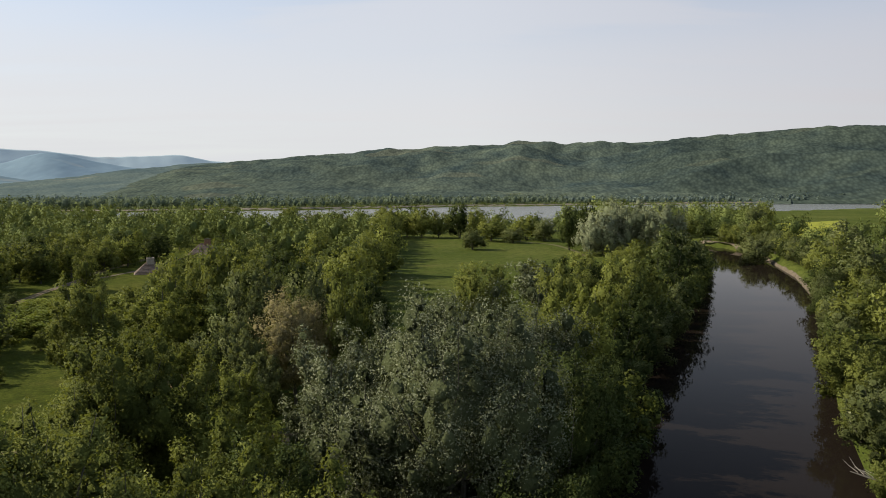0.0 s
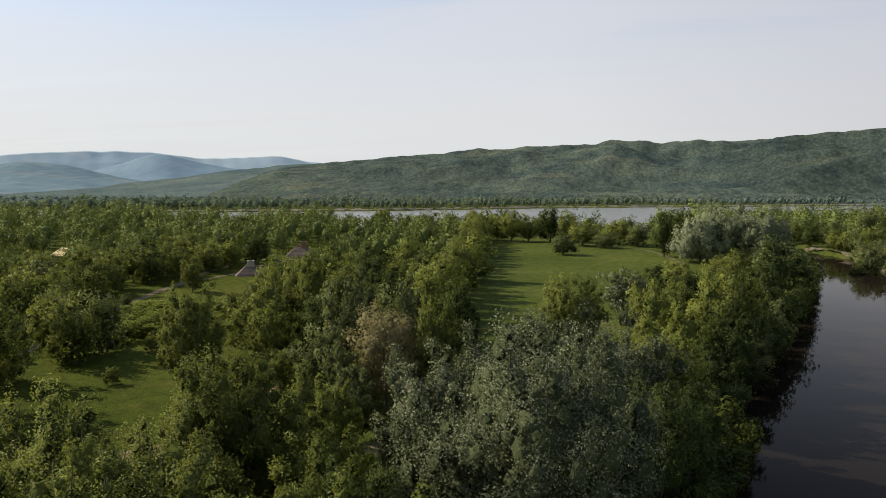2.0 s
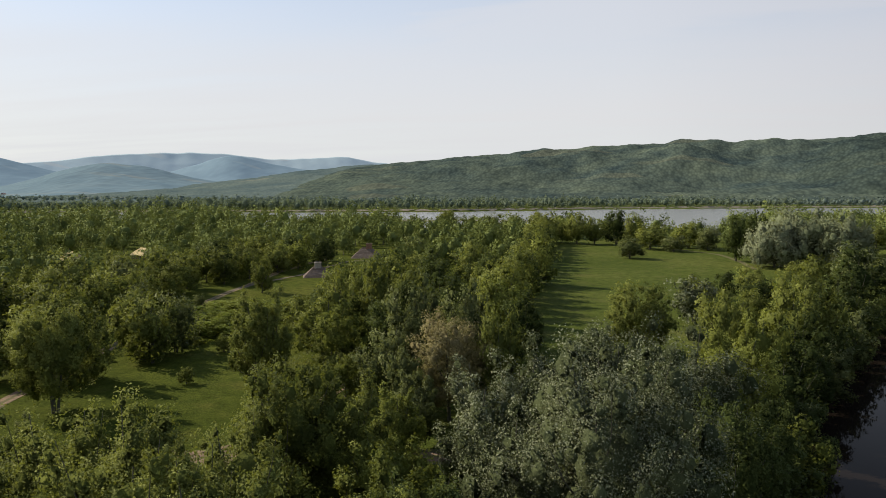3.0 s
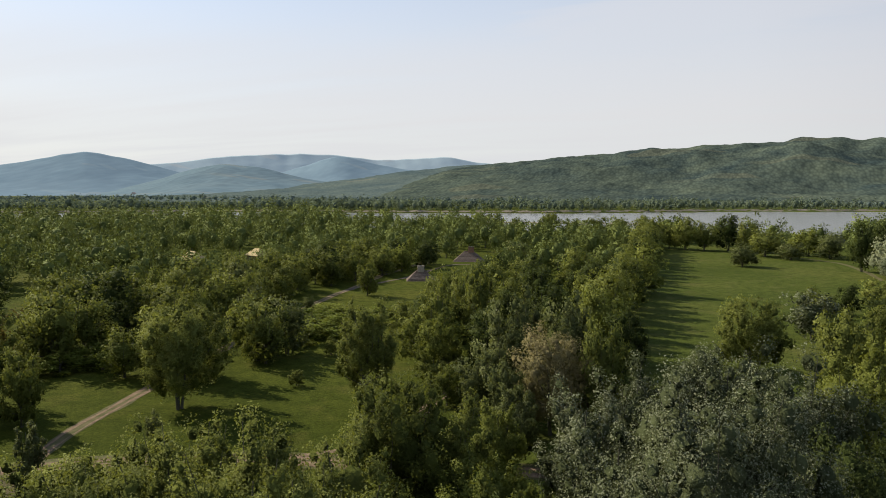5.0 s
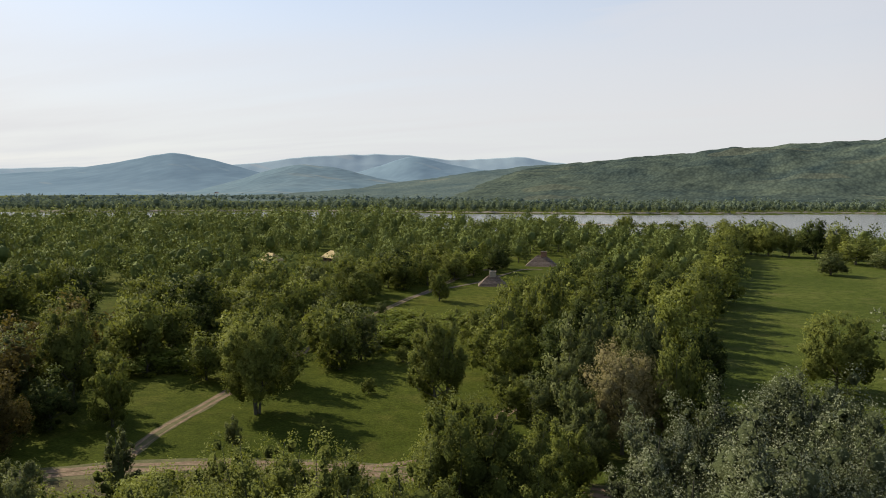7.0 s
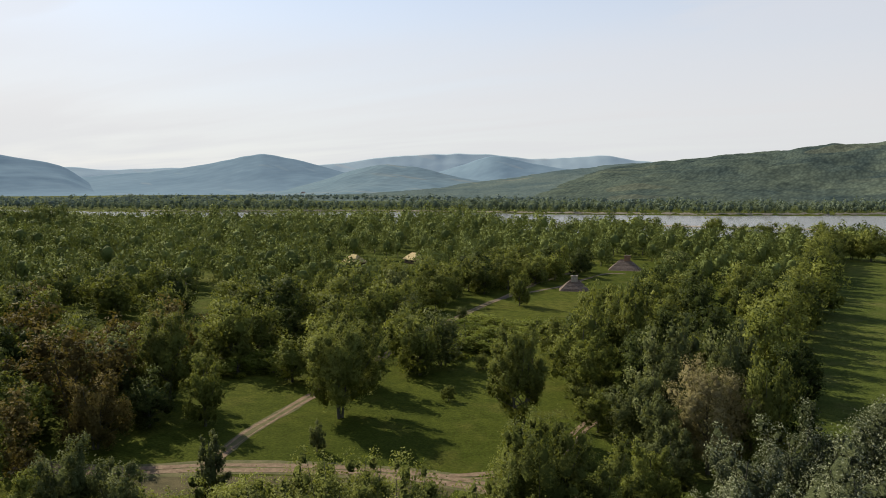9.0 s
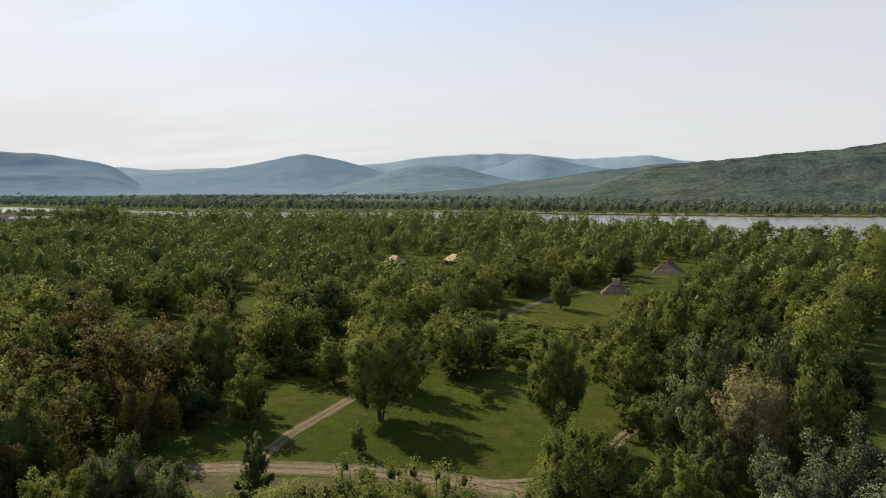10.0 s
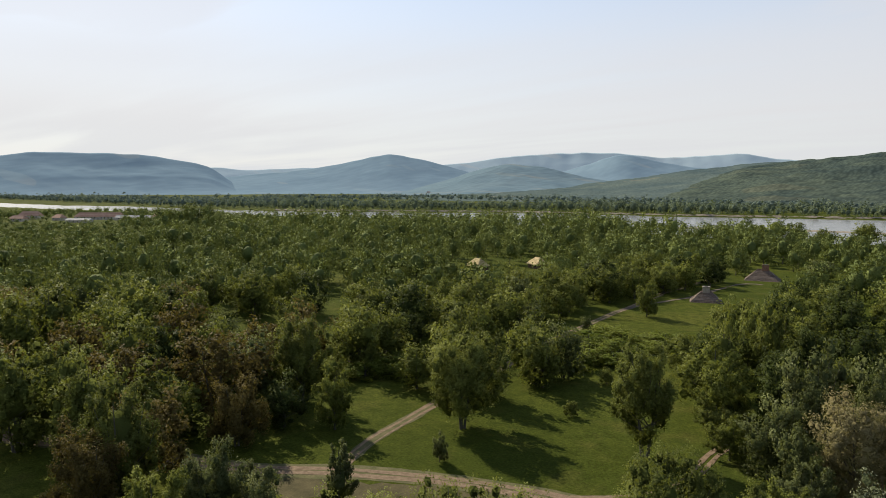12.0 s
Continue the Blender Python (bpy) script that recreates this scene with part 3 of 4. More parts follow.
def hills(name, mat, label, dist, front, back, peaks, az0, az1, rough, step=0.2, sharp=1.35, lines=42, canopy=0.0):
    """A range of wooded hills: peaks are (bearing in degrees, height)."""
    az = np.arange(az0, az1, step)
    b, h = np.array(peaks, float).T
    crest = np.interp(az, b, h)
    reach = np.arange(-3.0, 3.001, step)
    bell = np.exp(-(reach / 0.9) ** 2)
    crest = np.convolve(np.pad(crest, len(reach) // 2, "edge"), bell / bell.sum(), "valid")[:len(az)]
    crest = crest + np.array([0.025 * q * noise.noise(Vector((a * 0.9, dist / 900, 2))) for a, q in zip(az, crest)])
    rows = np.concatenate([np.linspace(0, 1, lines), np.linspace(1, 1.5, 8)[1:]])
    vs = []
    for s in rows:
        d = dist - front + front * s if s <= 1 else dist + back * (s - 1) * 2
        for a, c in zip(az, crest):
            x, y = d * math.sin(radians(a)), d * math.cos(radians(a))
            k = s ** sharp if s <= 1 else 1 - (s - 1) * 1.4
            q = Vector((x / 520, y / 520, 3.1))
            spur = (0.5 - abs(noise.noise(q))) * 0.9 + 0.35 * noise.noise(q * 2.7) + 0.12 * noise.noise(q * 7.0)
            fine = 0.6 * noise.noise(Vector((x / 45, y / 45, 8))) + 0.4 * noise.noise(Vector((x / 17, y / 17, 1)))
            z = c * (k + rough * spur * 4 * k * (1.02 - k)) + min(rough, 0.2) * 9 * fine * min(1.0, s * 3) * min(1.0, c / 60) - 2.0 + 1.4 * min(1, s * 6)
            if canopy:
                heads = noise.noise(Vector((x / 26, y / 26, 5))) + 0.7 * noise.noise(Vector((x / 15, y / 15, 9)))
                z += canopy * (heads + 0.8 * noise.noise(Vector((x / 70, y / 70, 4)))) * min(1.0, s * 8)
            vs.append((x, y, z))
    setting(name, mesh_of(name, vs, grid_faces(len(rows), len(az)), mat, True), label, "hills")


build_ground()
build_water()
build_tracks()
build_sand()
build_fields()
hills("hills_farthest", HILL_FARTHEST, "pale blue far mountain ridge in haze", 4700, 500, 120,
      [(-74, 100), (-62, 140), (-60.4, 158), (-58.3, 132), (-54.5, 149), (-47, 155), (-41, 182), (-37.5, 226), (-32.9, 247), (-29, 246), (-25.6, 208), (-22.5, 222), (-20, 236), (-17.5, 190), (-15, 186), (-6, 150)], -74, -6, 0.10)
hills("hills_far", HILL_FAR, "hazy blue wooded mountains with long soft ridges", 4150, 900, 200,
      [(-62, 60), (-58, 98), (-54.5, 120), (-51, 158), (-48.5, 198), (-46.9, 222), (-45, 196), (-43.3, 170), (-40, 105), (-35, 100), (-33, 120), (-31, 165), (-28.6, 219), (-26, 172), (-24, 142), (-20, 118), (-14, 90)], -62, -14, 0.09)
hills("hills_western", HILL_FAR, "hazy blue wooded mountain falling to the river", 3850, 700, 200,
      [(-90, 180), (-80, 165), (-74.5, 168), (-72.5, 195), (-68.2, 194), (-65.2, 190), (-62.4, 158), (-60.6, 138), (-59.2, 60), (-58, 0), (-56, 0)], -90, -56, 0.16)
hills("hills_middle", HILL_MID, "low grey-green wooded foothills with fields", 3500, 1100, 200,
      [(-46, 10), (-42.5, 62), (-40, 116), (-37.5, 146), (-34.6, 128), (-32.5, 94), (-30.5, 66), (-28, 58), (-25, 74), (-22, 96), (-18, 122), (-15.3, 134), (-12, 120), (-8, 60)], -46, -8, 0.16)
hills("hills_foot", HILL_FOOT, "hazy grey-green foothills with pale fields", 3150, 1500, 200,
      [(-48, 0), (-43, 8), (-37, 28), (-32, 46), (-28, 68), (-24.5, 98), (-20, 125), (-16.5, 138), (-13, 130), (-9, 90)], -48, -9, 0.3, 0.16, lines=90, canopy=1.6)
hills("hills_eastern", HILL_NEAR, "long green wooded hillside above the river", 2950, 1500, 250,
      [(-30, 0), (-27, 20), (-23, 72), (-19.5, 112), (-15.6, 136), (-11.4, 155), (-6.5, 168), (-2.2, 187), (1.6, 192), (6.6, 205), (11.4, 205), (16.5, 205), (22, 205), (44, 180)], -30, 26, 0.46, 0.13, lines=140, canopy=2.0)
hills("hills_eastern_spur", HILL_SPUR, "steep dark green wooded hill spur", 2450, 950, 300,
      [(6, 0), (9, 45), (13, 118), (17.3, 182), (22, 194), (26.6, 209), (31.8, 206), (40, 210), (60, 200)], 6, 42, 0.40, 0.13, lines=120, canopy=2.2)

# ---- woods ----
CLEARINGS = [(5, 152, -2, 392, 18), (24, 300, 36, 378, 24), (14, 240, 24, 300, 26), (0, 120, 6, 150, 12),
             (-84, 54, -45, 74, 8), (-62, 84, -70, 122, 15), (-78, 62, -90, 108, 8), (-92, 110, -106, 168, 6), (-106, 165, -112, 205, 9),
             (-106, 212, -92, 318, 20), (-86, 132, -90, 240, 21), (-40, 80, -37, 120, 5), (-162, 205, -225, 262, 12), (-172, 108, -150, 122, 12), (-160, 100, -142, 94, 6), (-165, 142, -142, 130, 9), (-199, 283, -172, 244, 9), (-100, 90, -92, 68, 9), (-196, 268, -202, 280, 12),
             (-935, 288, -765, 372, 20), (-880, 262, -770, 310, 20), (225, 420, 325, 610, 36), (70, 300, 92, 310, 15), (-20, -30, 20, 40, 20), (-60, 520, 70, 520, 40), (-10, 425, 60, 425, 14)]


def openness(x, y):
    """How far inside a clearing or water a place lies; negative under trees."""
    best = np.maximum(arm_depth(x, y) - 1.5, river_depth(x, y) + 8)
    for x0, y0, x1, y1, w in CLEARINGS:
        dx, dy = x1 - x0, y1 - y0
        s = np.clip(((x - x0) * dx + (y - y0) * dy) / (dx * dx + dy * dy), 0, 1)
        best = np.maximum(best, w - np.hypot(x - x0 - dx * s, y - y0 - dy * s))
    return best


TEMPLATES = {}


def template(kind, k, near):
    key = (kind, k, near)
    if key not in TEMPLATES:
        slim = {"alder": 1.0, "poplar": 1.08, "maple": 1.0, "silver": 1.0, "willow": 0.9, "pale": 0.9, "tan": 0.9, "russet": 1.0, "bramble": 0.7}[kind]
        count, size = (5200, 0.34) if near else (2600, 0.50)
        TEMPLATES[key] = [make_tree(kind, 100 + k * 17 + len(kind), 12.0, 4.8, 0.08, 1 + (k % 3 == 2) * 2, 14 + k, count, size, slim, False, near), False]
    return TEMPLATES[key]


PLACED = []


def plant(kind, x, y, h, r, k=None, turn=None, lean=0.0):
    """A tree of the shared stock at a place, with its height and crown radius."""
    k = (int(abs(x * 7.3 + y * 3.1)) % 4) if k is None else k
    entry = template(kind, k, math.hypot(x, y) < 135)
    turn = (x * 37.7 + y * 91.3) % 360 if turn is None else turn
    m = pose(x, y, float(land(x, y)) - 0.05, lean, 0, turn) @ Matrix.Diagonal((r / 4.8, r / 4.8, h / 12.0, 1))
    PLACED.append((x, y, r))
    if not entry[1]:
        entry[1] = True
        entry[0].matrix_basis = m
        return entry[0]
    return copy_thing(entry[0], m @ Matrix.Diagonal((*entry[0].scale, 1)).inverted())


def hero(kind, seed, x, y, h, r, base=0.15, stems=1, boughs=22, count=11000, size=0.30, slim=1.0):
    """A near tree with a crown of its own."""
    t = make_tree(kind, seed, h, r, base, stems, boughs, count, size, slim)
    t.matrix_basis = pose(x, y, float(land(x, y)) - 0.05, 0, 0, seed * 53 % 360)
    PLACED.append((x, y, r))
    return t


# the near trees below and beside the camera
hero("silver", 1, 1.0, 50.5, 20.6, 7.8, 0.24, 2, 28, 85000, 0.15)
hero("silver", 2, 7.0, 66, 19.2, 6.8, 0.22, 2, 24, 56000, 0.17)
hero("silver", 18, 2.0, 81, 17.2, 7.0, 0.2, 2, 22, 42000, 0.19)
hero("silver", 19, -7.0, 77.5, 15.0, 5.2, 0.10, 1, 18, 26000, 0.21)
hero("silver", 26, -10.8, 68.5, 14.4, 5.0, 0.08, 1, 18, 28000, 0.20)
hero("silver", 27, -6.5, 57, 15.2, 5.4, 0.08, 1, 18, 30000, 0.18)
hero("alder", 3, 10.0, 58, 16.0, 5.4, 0.10, 1, 20, 30000, 0.19)
hero("alder", 4, 13.5, 70, 12.0, 5.4, 0.10, 1, 18, 22000, 0.22)
hero("alder", 28, 5.5, 42.5, 12.0, 4.6, 0.08, 1, 16, 22000, 0.17)
hero("poplar", 5, -25.0, 54.5, 17.6, 6.0, 0.34, 2, 22, 32000, 0.20)
hero("poplar", 29, -20.8, 57.5, 14.6, 4.4, 0.34, 1, 16, 18000, 0.20)
hero("poplar", 20, -24.5, 45.5, 16.0, 4.8, 0.34, 1, 16, 22000, 0.18)
hero("poplar", 6, -24.0, 32.5, 20.4, 5.0, 0.34, 1, 18, 28000, 0.16)
hero("poplar", 7, -19.0, 31.5, 19.0, 4.8, 0.34, 1, 16, 24000, 0.16)
hero("poplar", 21, -15.5, 34, 16.8, 4.2, 0.34, 1, 16, 18000, 0.16)
hero("maple", 9, -12.0, 35, 16.2, 4.4, 0.34, 1, 16, 19000, 0.16)
hero("maple", 30, -7.0, 34.0, 15.6, 4.0, 0.34, 1, 16, 17000, 0.16)
hero("poplar", 8, -30.5, 35, 19.0, 5.2, 0.34, 1, 20, 27500, 0.16)
hero("poplar", 23, -34.5, 38.5, 17.4, 5.2, 0.34, 1, 20, 25000, 0.17)
hero("poplar", 24, -38.0, 35.0, 16.8, 5.2, 0.34, 1, 20, 22500, 0.17)
hero("poplar", 25, -43.5, 34.0, 14.8, 5.2, 0.34, 1, 20, 22500, 0.18)
hero("maple", 31, -49.5, 34.0, 13.0, 3.4, 0.34, 1, 14, 16000, 0.18)
hero("poplar", 39, -31.5, 43, 13.6, 5.2, 0.34, 1, 20, 25000, 0.19)
hero("poplar", 40, -35.5, 47.5, 11.6, 5.2, 0.34, 1, 20, 22500, 0.20)
hero("poplar", 49, -33.0, 33.5, 16.4, 4.8, 0.40, 1, 18, 20000, 0.17)
hero("maple", 50, -36.5, 41.5, 14.8, 4.8, 0.40, 1, 18, 20000, 0.18)
hero("poplar", 51, -41.0, 38.5, 14.2, 4.6, 0.40, 1, 18, 19000, 0.18)
hero("poplar", 52, -26.8, 36.0, 17.2, 4.4, 0.40, 1, 18, 20000, 0.17)
hero("maple", 53, -45.5, 39.0, 12.6, 4.4, 0.34, 1, 16, 18000, 0.18)
hero("maple", 44, -15.0, 45.5, 13.2, 4.6, 0.34, 1, 16, 22000, 0.18)
hero("maple", 45, -16.5, 53, 12.4, 4.2, 0.34, 1, 16, 20000, 0.19)
hero("alder", 46, -11.0, 43, 13.6, 4.0, 0.34, 1, 16, 20000, 0.18)
hero("poplar", 47, -28.5, 39, 16.5, 5.2, 0.34, 1, 20, 27500, 0.18)
hero("maple", 12, -20.4, 70.5, 11.4, 3.4, 0.06, 1, 16, 20000, 0.20)
hero("willow", 32, -21.5, 82.5, 9.6, 3.4, 0.06, 1, 16, 18000, 0.22)
hero("willow", 11, -70.0, 38.0, 12.4, 4.6, 0.08, 2, 18, 24000, 0.20)
hero("maple", 33, -67.5, 30.0, 12.4, 4.0, 0.08, 1, 16, 20000, 0.20)
hero("willow", 34, -64.0, 40.0, 10.6, 3.4, 0.08, 1, 14, 18000, 0.20)
hero("willow", 35, -63.5, 50.5, 11.2, 1.9, 0.06, 1, 14, 9000, 0.20)
hero("russet", 10, -81.0, 29, 13.5, 4.8, 0.10, 2, 18, 20000, 0.22)
hero("poplar", 36, -85.5, 34.5, 17.2, 4.8, 0.10, 2, 20, 22000, 0.23)
hero("poplar", 37, -105.0, 75, 17.6, 5.4, 0.14, 2, 22, 20000, 0.28)
hero("russet", 38, -95.0, 56, 10.6, 4.6, 0.10, 2, 18, 16000, 0.25)
hero("alder", 14, 20.5, 84, 12.0, 4.8, 0.10, 1, 18, 20000, 0.25)
hero("maple", 22, 15.2, 87, 15.6, 5.0, 0.10, 1, 20, 20000, 0.25)
hero("tan", 15, -19.7, 94.5, 15.2, 6.0, 0.16, 2, 26, 30000, 0.20, 0.68)
hero("poplar", 16, -75.0, 85.5, 16.0, 6.6, 0.20, 3, 22, 24000, 0.26)
hero("poplar", 17, -47.2, 94.5, 17.6, 4.8, 0.18, 2, 22, 20000, 0.26, 0.95)

# trees of the glade, the meadow's edge and the arm's banks
plant("willow", -25.4, 91, 11.2, 3.6)
plant("willow", -28.6, 109, 18.2, 5.4)
plant("willow", -22, 118, 16.5, 4.8)
plant("willow", -30, 104, 13, 4.6)
plant("poplar", -13, 96, 16.8, 3.6)
plant("alder", -14, 113, 13.7, 4.4)
plant("maple", -37.4, 101.5, 7.2, 3.4)
plant("maple", -44.0, 113.5, 11.2, 4.4)
plant("poplar", -50.7, 132, 16.2, 4.4)
plant("poplar", -47.5, 150, 17.4, 4.2)
plant("poplar", -54, 158, 15.0, 4.0)
plant("poplar", -60, 203, 13.2, 4.6)
plant("poplar", -67, 184, 11.2, 4.4)
plant("poplar", -62, 165, 14.4, 4.6)
plant("alder", -42, 138, 11, 4.6)
plant("alder", -33, 128, 12, 4.6)
plant("alder", -24, 130, 13, 4.6)
plant("poplar", -91, 100, 12.5, 5.2)
plant("maple", -97, 97, 8.5, 4.6)
plant("poplar", -86, 119, 13.0, 5.2, 2)
plant("poplar", -79, 114, 12.4, 5.0)
plant("willow", -80, 123, 12.0, 4.8)
plant("poplar", -83, 101, 14.0, 5.4)
plant("alder", -38, 124, 11, 5)
plant("alder", -34, 116, 12, 4.6)
plant("alder", -57, 146, 11.5, 5)
plant("willow", -31, 98, 10, 4.4)
plant("poplar", -56, 133, 8, 4)
plant("poplar", -43, 110, 6, 3.4)
plant("poplar", -100, 199.5, 11.6, 3.6)
for tx, ty, th in ((-117, 178, 9), (-121, 190, 12), (-127, 202, 13), (-121, 214, 12), (-129, 224, 14), (-125, 236, 13), (-133, 248, 14), (-123, 252, 12), (-137, 232, 13), (-130, 262, 14),
                   (-121, 270, 13), (-117, 246, 12), (-115, 260, 12), (-112, 276, 11), (-119, 228, 11), (-116, 292, 11), (-124, 284, 13)):
    tagged(plant(("poplar", "maple", "alder")[int(tx + ty) % 3], tx, ty, th, th * 0.46), group="floodplain wood")
plant("poplar", -104, 118, 12.5, 5.0)
plant("maple", -107, 128, 12.0, 4.8)
plant("poplar", -111, 140, 12.5, 5.0)
plant("poplar", -101, 110, 11.5, 4.6)
plant("willow", -110, 152, 9.5, 4.4)
plant("poplar", -117, 164, 11, 4.6)
plant("willow", -68, 72.5, 4.6, 1.3)
for kind, tx, ty, th in (("russet", -122, 88, 8.5), ("poplar", -130, 84, 10.5), ("russet", -116, 80, 8.0), ("maple", -112, 88, 6.5), ("russet", -138, 90, 9.0), ("poplar", -108, 76, 8.0)):
    tagged(plant(kind, tx, ty, th, th * 0.5), group="floodplain wood")
plant("maple", -90, 71, 11.0, 3.4)
plant("alder", -97, 66, 8.5, 4.2)
plant("poplar", -65, 102.5, 3.0, 1.4)
plant("poplar", -71, 125, 3.6, 1.7)
plant("willow", -102, 168, 4.4, 1.8)
plant("willow", -85, 326, 9, 6.0)
plant("poplar", -137, 136, 14, 7.4)
plant("poplar", -134, 153, 12, 5.4)
plant("poplar", -118, 108, 13, 5.4)
plant("willow", -170, 148, 7.2, 4.0)
plant("willow", -164, 152, 6.6, 3.6)
plant("poplar", -148, 196, 13, 4.2)
plant("maple", -155, 204, 11.5, 4.0)
plant("poplar", -140, 192, 12, 4.2)
hero("poplar", 48, 7.5, 141, 13.2, 6.4, 0.14, 1, 20, 15000, 0.34, 0.8)
plant("silver", 22, 176, 11.0, 5.6)
plant("poplar", 18.2, 112, 17.8, 5.2)
plant("maple", 22.2, 105.5, 16.0, 5.0)
plant("poplar", 32, 124, 17.4, 5.4)
plant("maple", 24, 130, 13.0, 4.8)
plant("alder", 28, 112, 13.0, 4.8)
plant("alder", 37, 136, 12.8, 4.8)
plant("willow", 44.5, 142, 13.0, 5.0)
plant("poplar", 42, 162, 14.0, 5.0)
plant("alder", 52, 170, 13.6, 5.2)
plant("alder", 61, 189, 17.6, 7.4)
plant("willow", 68, 206, 16.2, 7.6)
plant("poplar", 52, 196, 13.0, 5.4)
plant("poplar", 62, 222, 13.6, 6.0)
plant("alder", 72, 228, 13.0, 6.0)
plant("poplar", 60, 240, 9.0, 4.4)
plant("poplar", 88, 252, 8.5, 4.4)
plant("willow", 97, 278, 6.5, 4.0)
for bx, by, bh in ((149, 352, 9.5), (147, 372, 8.0), (143, 392, 10.0), (134, 410, 9.0), (122, 428, 10.5), (118, 444, 12.0), (156, 366, 11.0), (152, 388, 12.0), (142, 414, 12.5), (130, 440, 13.0), (112, 462, 11.0), (104, 452, 9.0)):
    tagged(plant(("willow", "poplar", "alder")[int(bx) % 3], bx, by, bh, bh * 0.56), group="trees along the arm's bank")
plant("willow", 147, 262, 16.5, 8.4)
plant("poplar", 121, 222, 14.5, 7.0)
plant("willow", 114, 190, 15.5, 7.4)
plant("poplar", 76, 131, 12.0, 6.0)
plant("poplar", 55.5, 97, 10.6, 5.2)
plant("willow", 46, 74, 10.0, 4.2)
hero("pale", 41, 68.5, 305, 17.5, 11.0, 0.04, 2, 24, 12000, 0.62)
hero("pale", 42, 80, 307, 23.0, 14.0, 0.04, 2, 28, 17000, 0.62)
hero("pale", 43, 91, 299, 21.5, 12.0, 0.04, 2, 24, 13000, 0.62)
plant("alder", 57.5, 326, 21.0, 5.2)
plant("alder", 66, 329, 24.0, 6.2)
plant("willow", 190, 436, 18.5, 8.0)
plant("poplar", 204, 452, 17.5, 7.0)
plant("poplar", 150, 338, 14.0, 7.0)
plant("willow", 138, 318, 13.0, 7.0)
plant("willow", 128, 292, 12.0, 6.4)
plant("willow", 13.5, 330.5, 10.4, 6.8)
plant("poplar", -31.7, 418, 18.6, 9.0)
plant("poplar", -21, 414, 15.0, 6.0)
plant("poplar", -12.4, 409, 18.2, 7.4)
plant("poplar", -2.6, 408, 16.0, 6.6)
plant("alder", 9.5, 412, 20.0, 8.0)
plant("poplar", 18, 404, 17.6, 6.0)
plant("poplar", 25.5, 381, 13.6, 9.6)
plant("willow", 36, 369, 8.4, 6.2)
plant("maple", 46, 393, 13.6, 8.6)
plant("willow", 54, 382, 12.4, 7.2)

# the tall row along the meadow's western edge
row_rng = random.Random(17)
for k in range(26):
    y = 142 + 10.6 * k
    x = -20.0 - 0.036 * (y - 140) + row_rng.uniform(-1.6, 1.2)
    h = row_rng.uniform(12.0, 15.5)
    tagged(plant(row_rng.choice(("poplar", "poplar", "maple", "alder")), x, y, h, h * row_rng.uniform(0.36, 0.46), row_rng.randrange(4)), group="row along the meadow")

# tall trees of the western wood and round the far clearing
for kind, tx, ty, th, tr in (("poplar", -103.8, 38, 17.4, 6.0), ("poplar", -129, 55, 17.0, 6.6), ("alder", -119, 56, 11.0, 5.0), ("poplar", -169, 74.5, 17.6, 7.0), ("alder", -172, 84, 14.0, 5.6), ("poplar", -164, 79, 9.5, 5.0),
                             ("poplar", -203, 111, 14.6, 7.0), ("poplar", -195, 139, 15.0, 6.0), ("maple", -121, 67, 9.5, 4.6), ("poplar", -150, 133, 12.6, 5.6), ("poplar", -132, 150, 12.0, 5.0),
                             ("poplar", -133, 262, 13.6, 6.0), ("maple", -135, 234, 12.4, 5.6), ("poplar", -129, 217, 13.4, 5.0), ("poplar", -140, 210, 13.0, 4.6)):
    tagged(plant(kind, tx, ty, th, tr), group="floodplain wood")

bank_rng = random.Random(9)
for side, y0, y1, off in ((-1, 62, 215, 0.8), (-1, 215, 335, 1.0), (1, 40, 200, 1.2), (1, 200, 372, 5.0), (1, 60, 372, 9.5)):
    y = y0
    while y < y1:
        k = max(i for i in range(len(ARM) - 1) if ARM[i][1] <= y)
        (x0, ya, w0), (x1, yb, w1) = ARM[k], ARM[k + 1]
        s = (y - ya) / (yb - ya)
        n = math.hypot(x1 - x0, yb - ya)
        reach = w0 + (w1 - w0) * s + off + bank_rng.uniform(-0.8, 1.2)
        px, py = x0 + (x1 - x0) * s + side * (yb - ya) / n * reach, y - side * (x1 - x0) / n * reach
        h = (bank_rng.uniform(8.5, 11.5) if y < 215 else bank_rng.uniform(4.5, 7.0)) if side < 0 else bank_rng.uniform(5.5, 8.5) + (y > 180) * 1.5
        # left bank mostly in darkened leaves, to give its deep shade
        kind = bank_rng.choices(("alder", "poplar", "willow", "maple"), (6, 2, 1, 0.6) if side < 0 else (1.5, 3, 4, 0.4))[0]
        tagged(plant(kind, px, py, h, h * bank_rng.uniform(0.40, 0.52), bank_rng.randrange(4)), group="trees along the arm's bank")
        y += bank_rng.uniform(6.0, 9.0)

# trees on the near shore of the broad river
for sx, sy, h, r in ((-154, 523, 15, 9.5), (-137, 527, 11, 6), (-114, 533, 16.2, 10), (-95, 536, 11.6, 8), (-79, 539, 12.6, 9.4), (-62, 541, 12, 9), (-178, 520, 13, 8), (-46, 540, 14, 8), (-198, 514, 12, 8), (-30, 538, 12, 7)):
    tagged(plant("poplar", sx, sy, h, r), group="trees on the river shore")

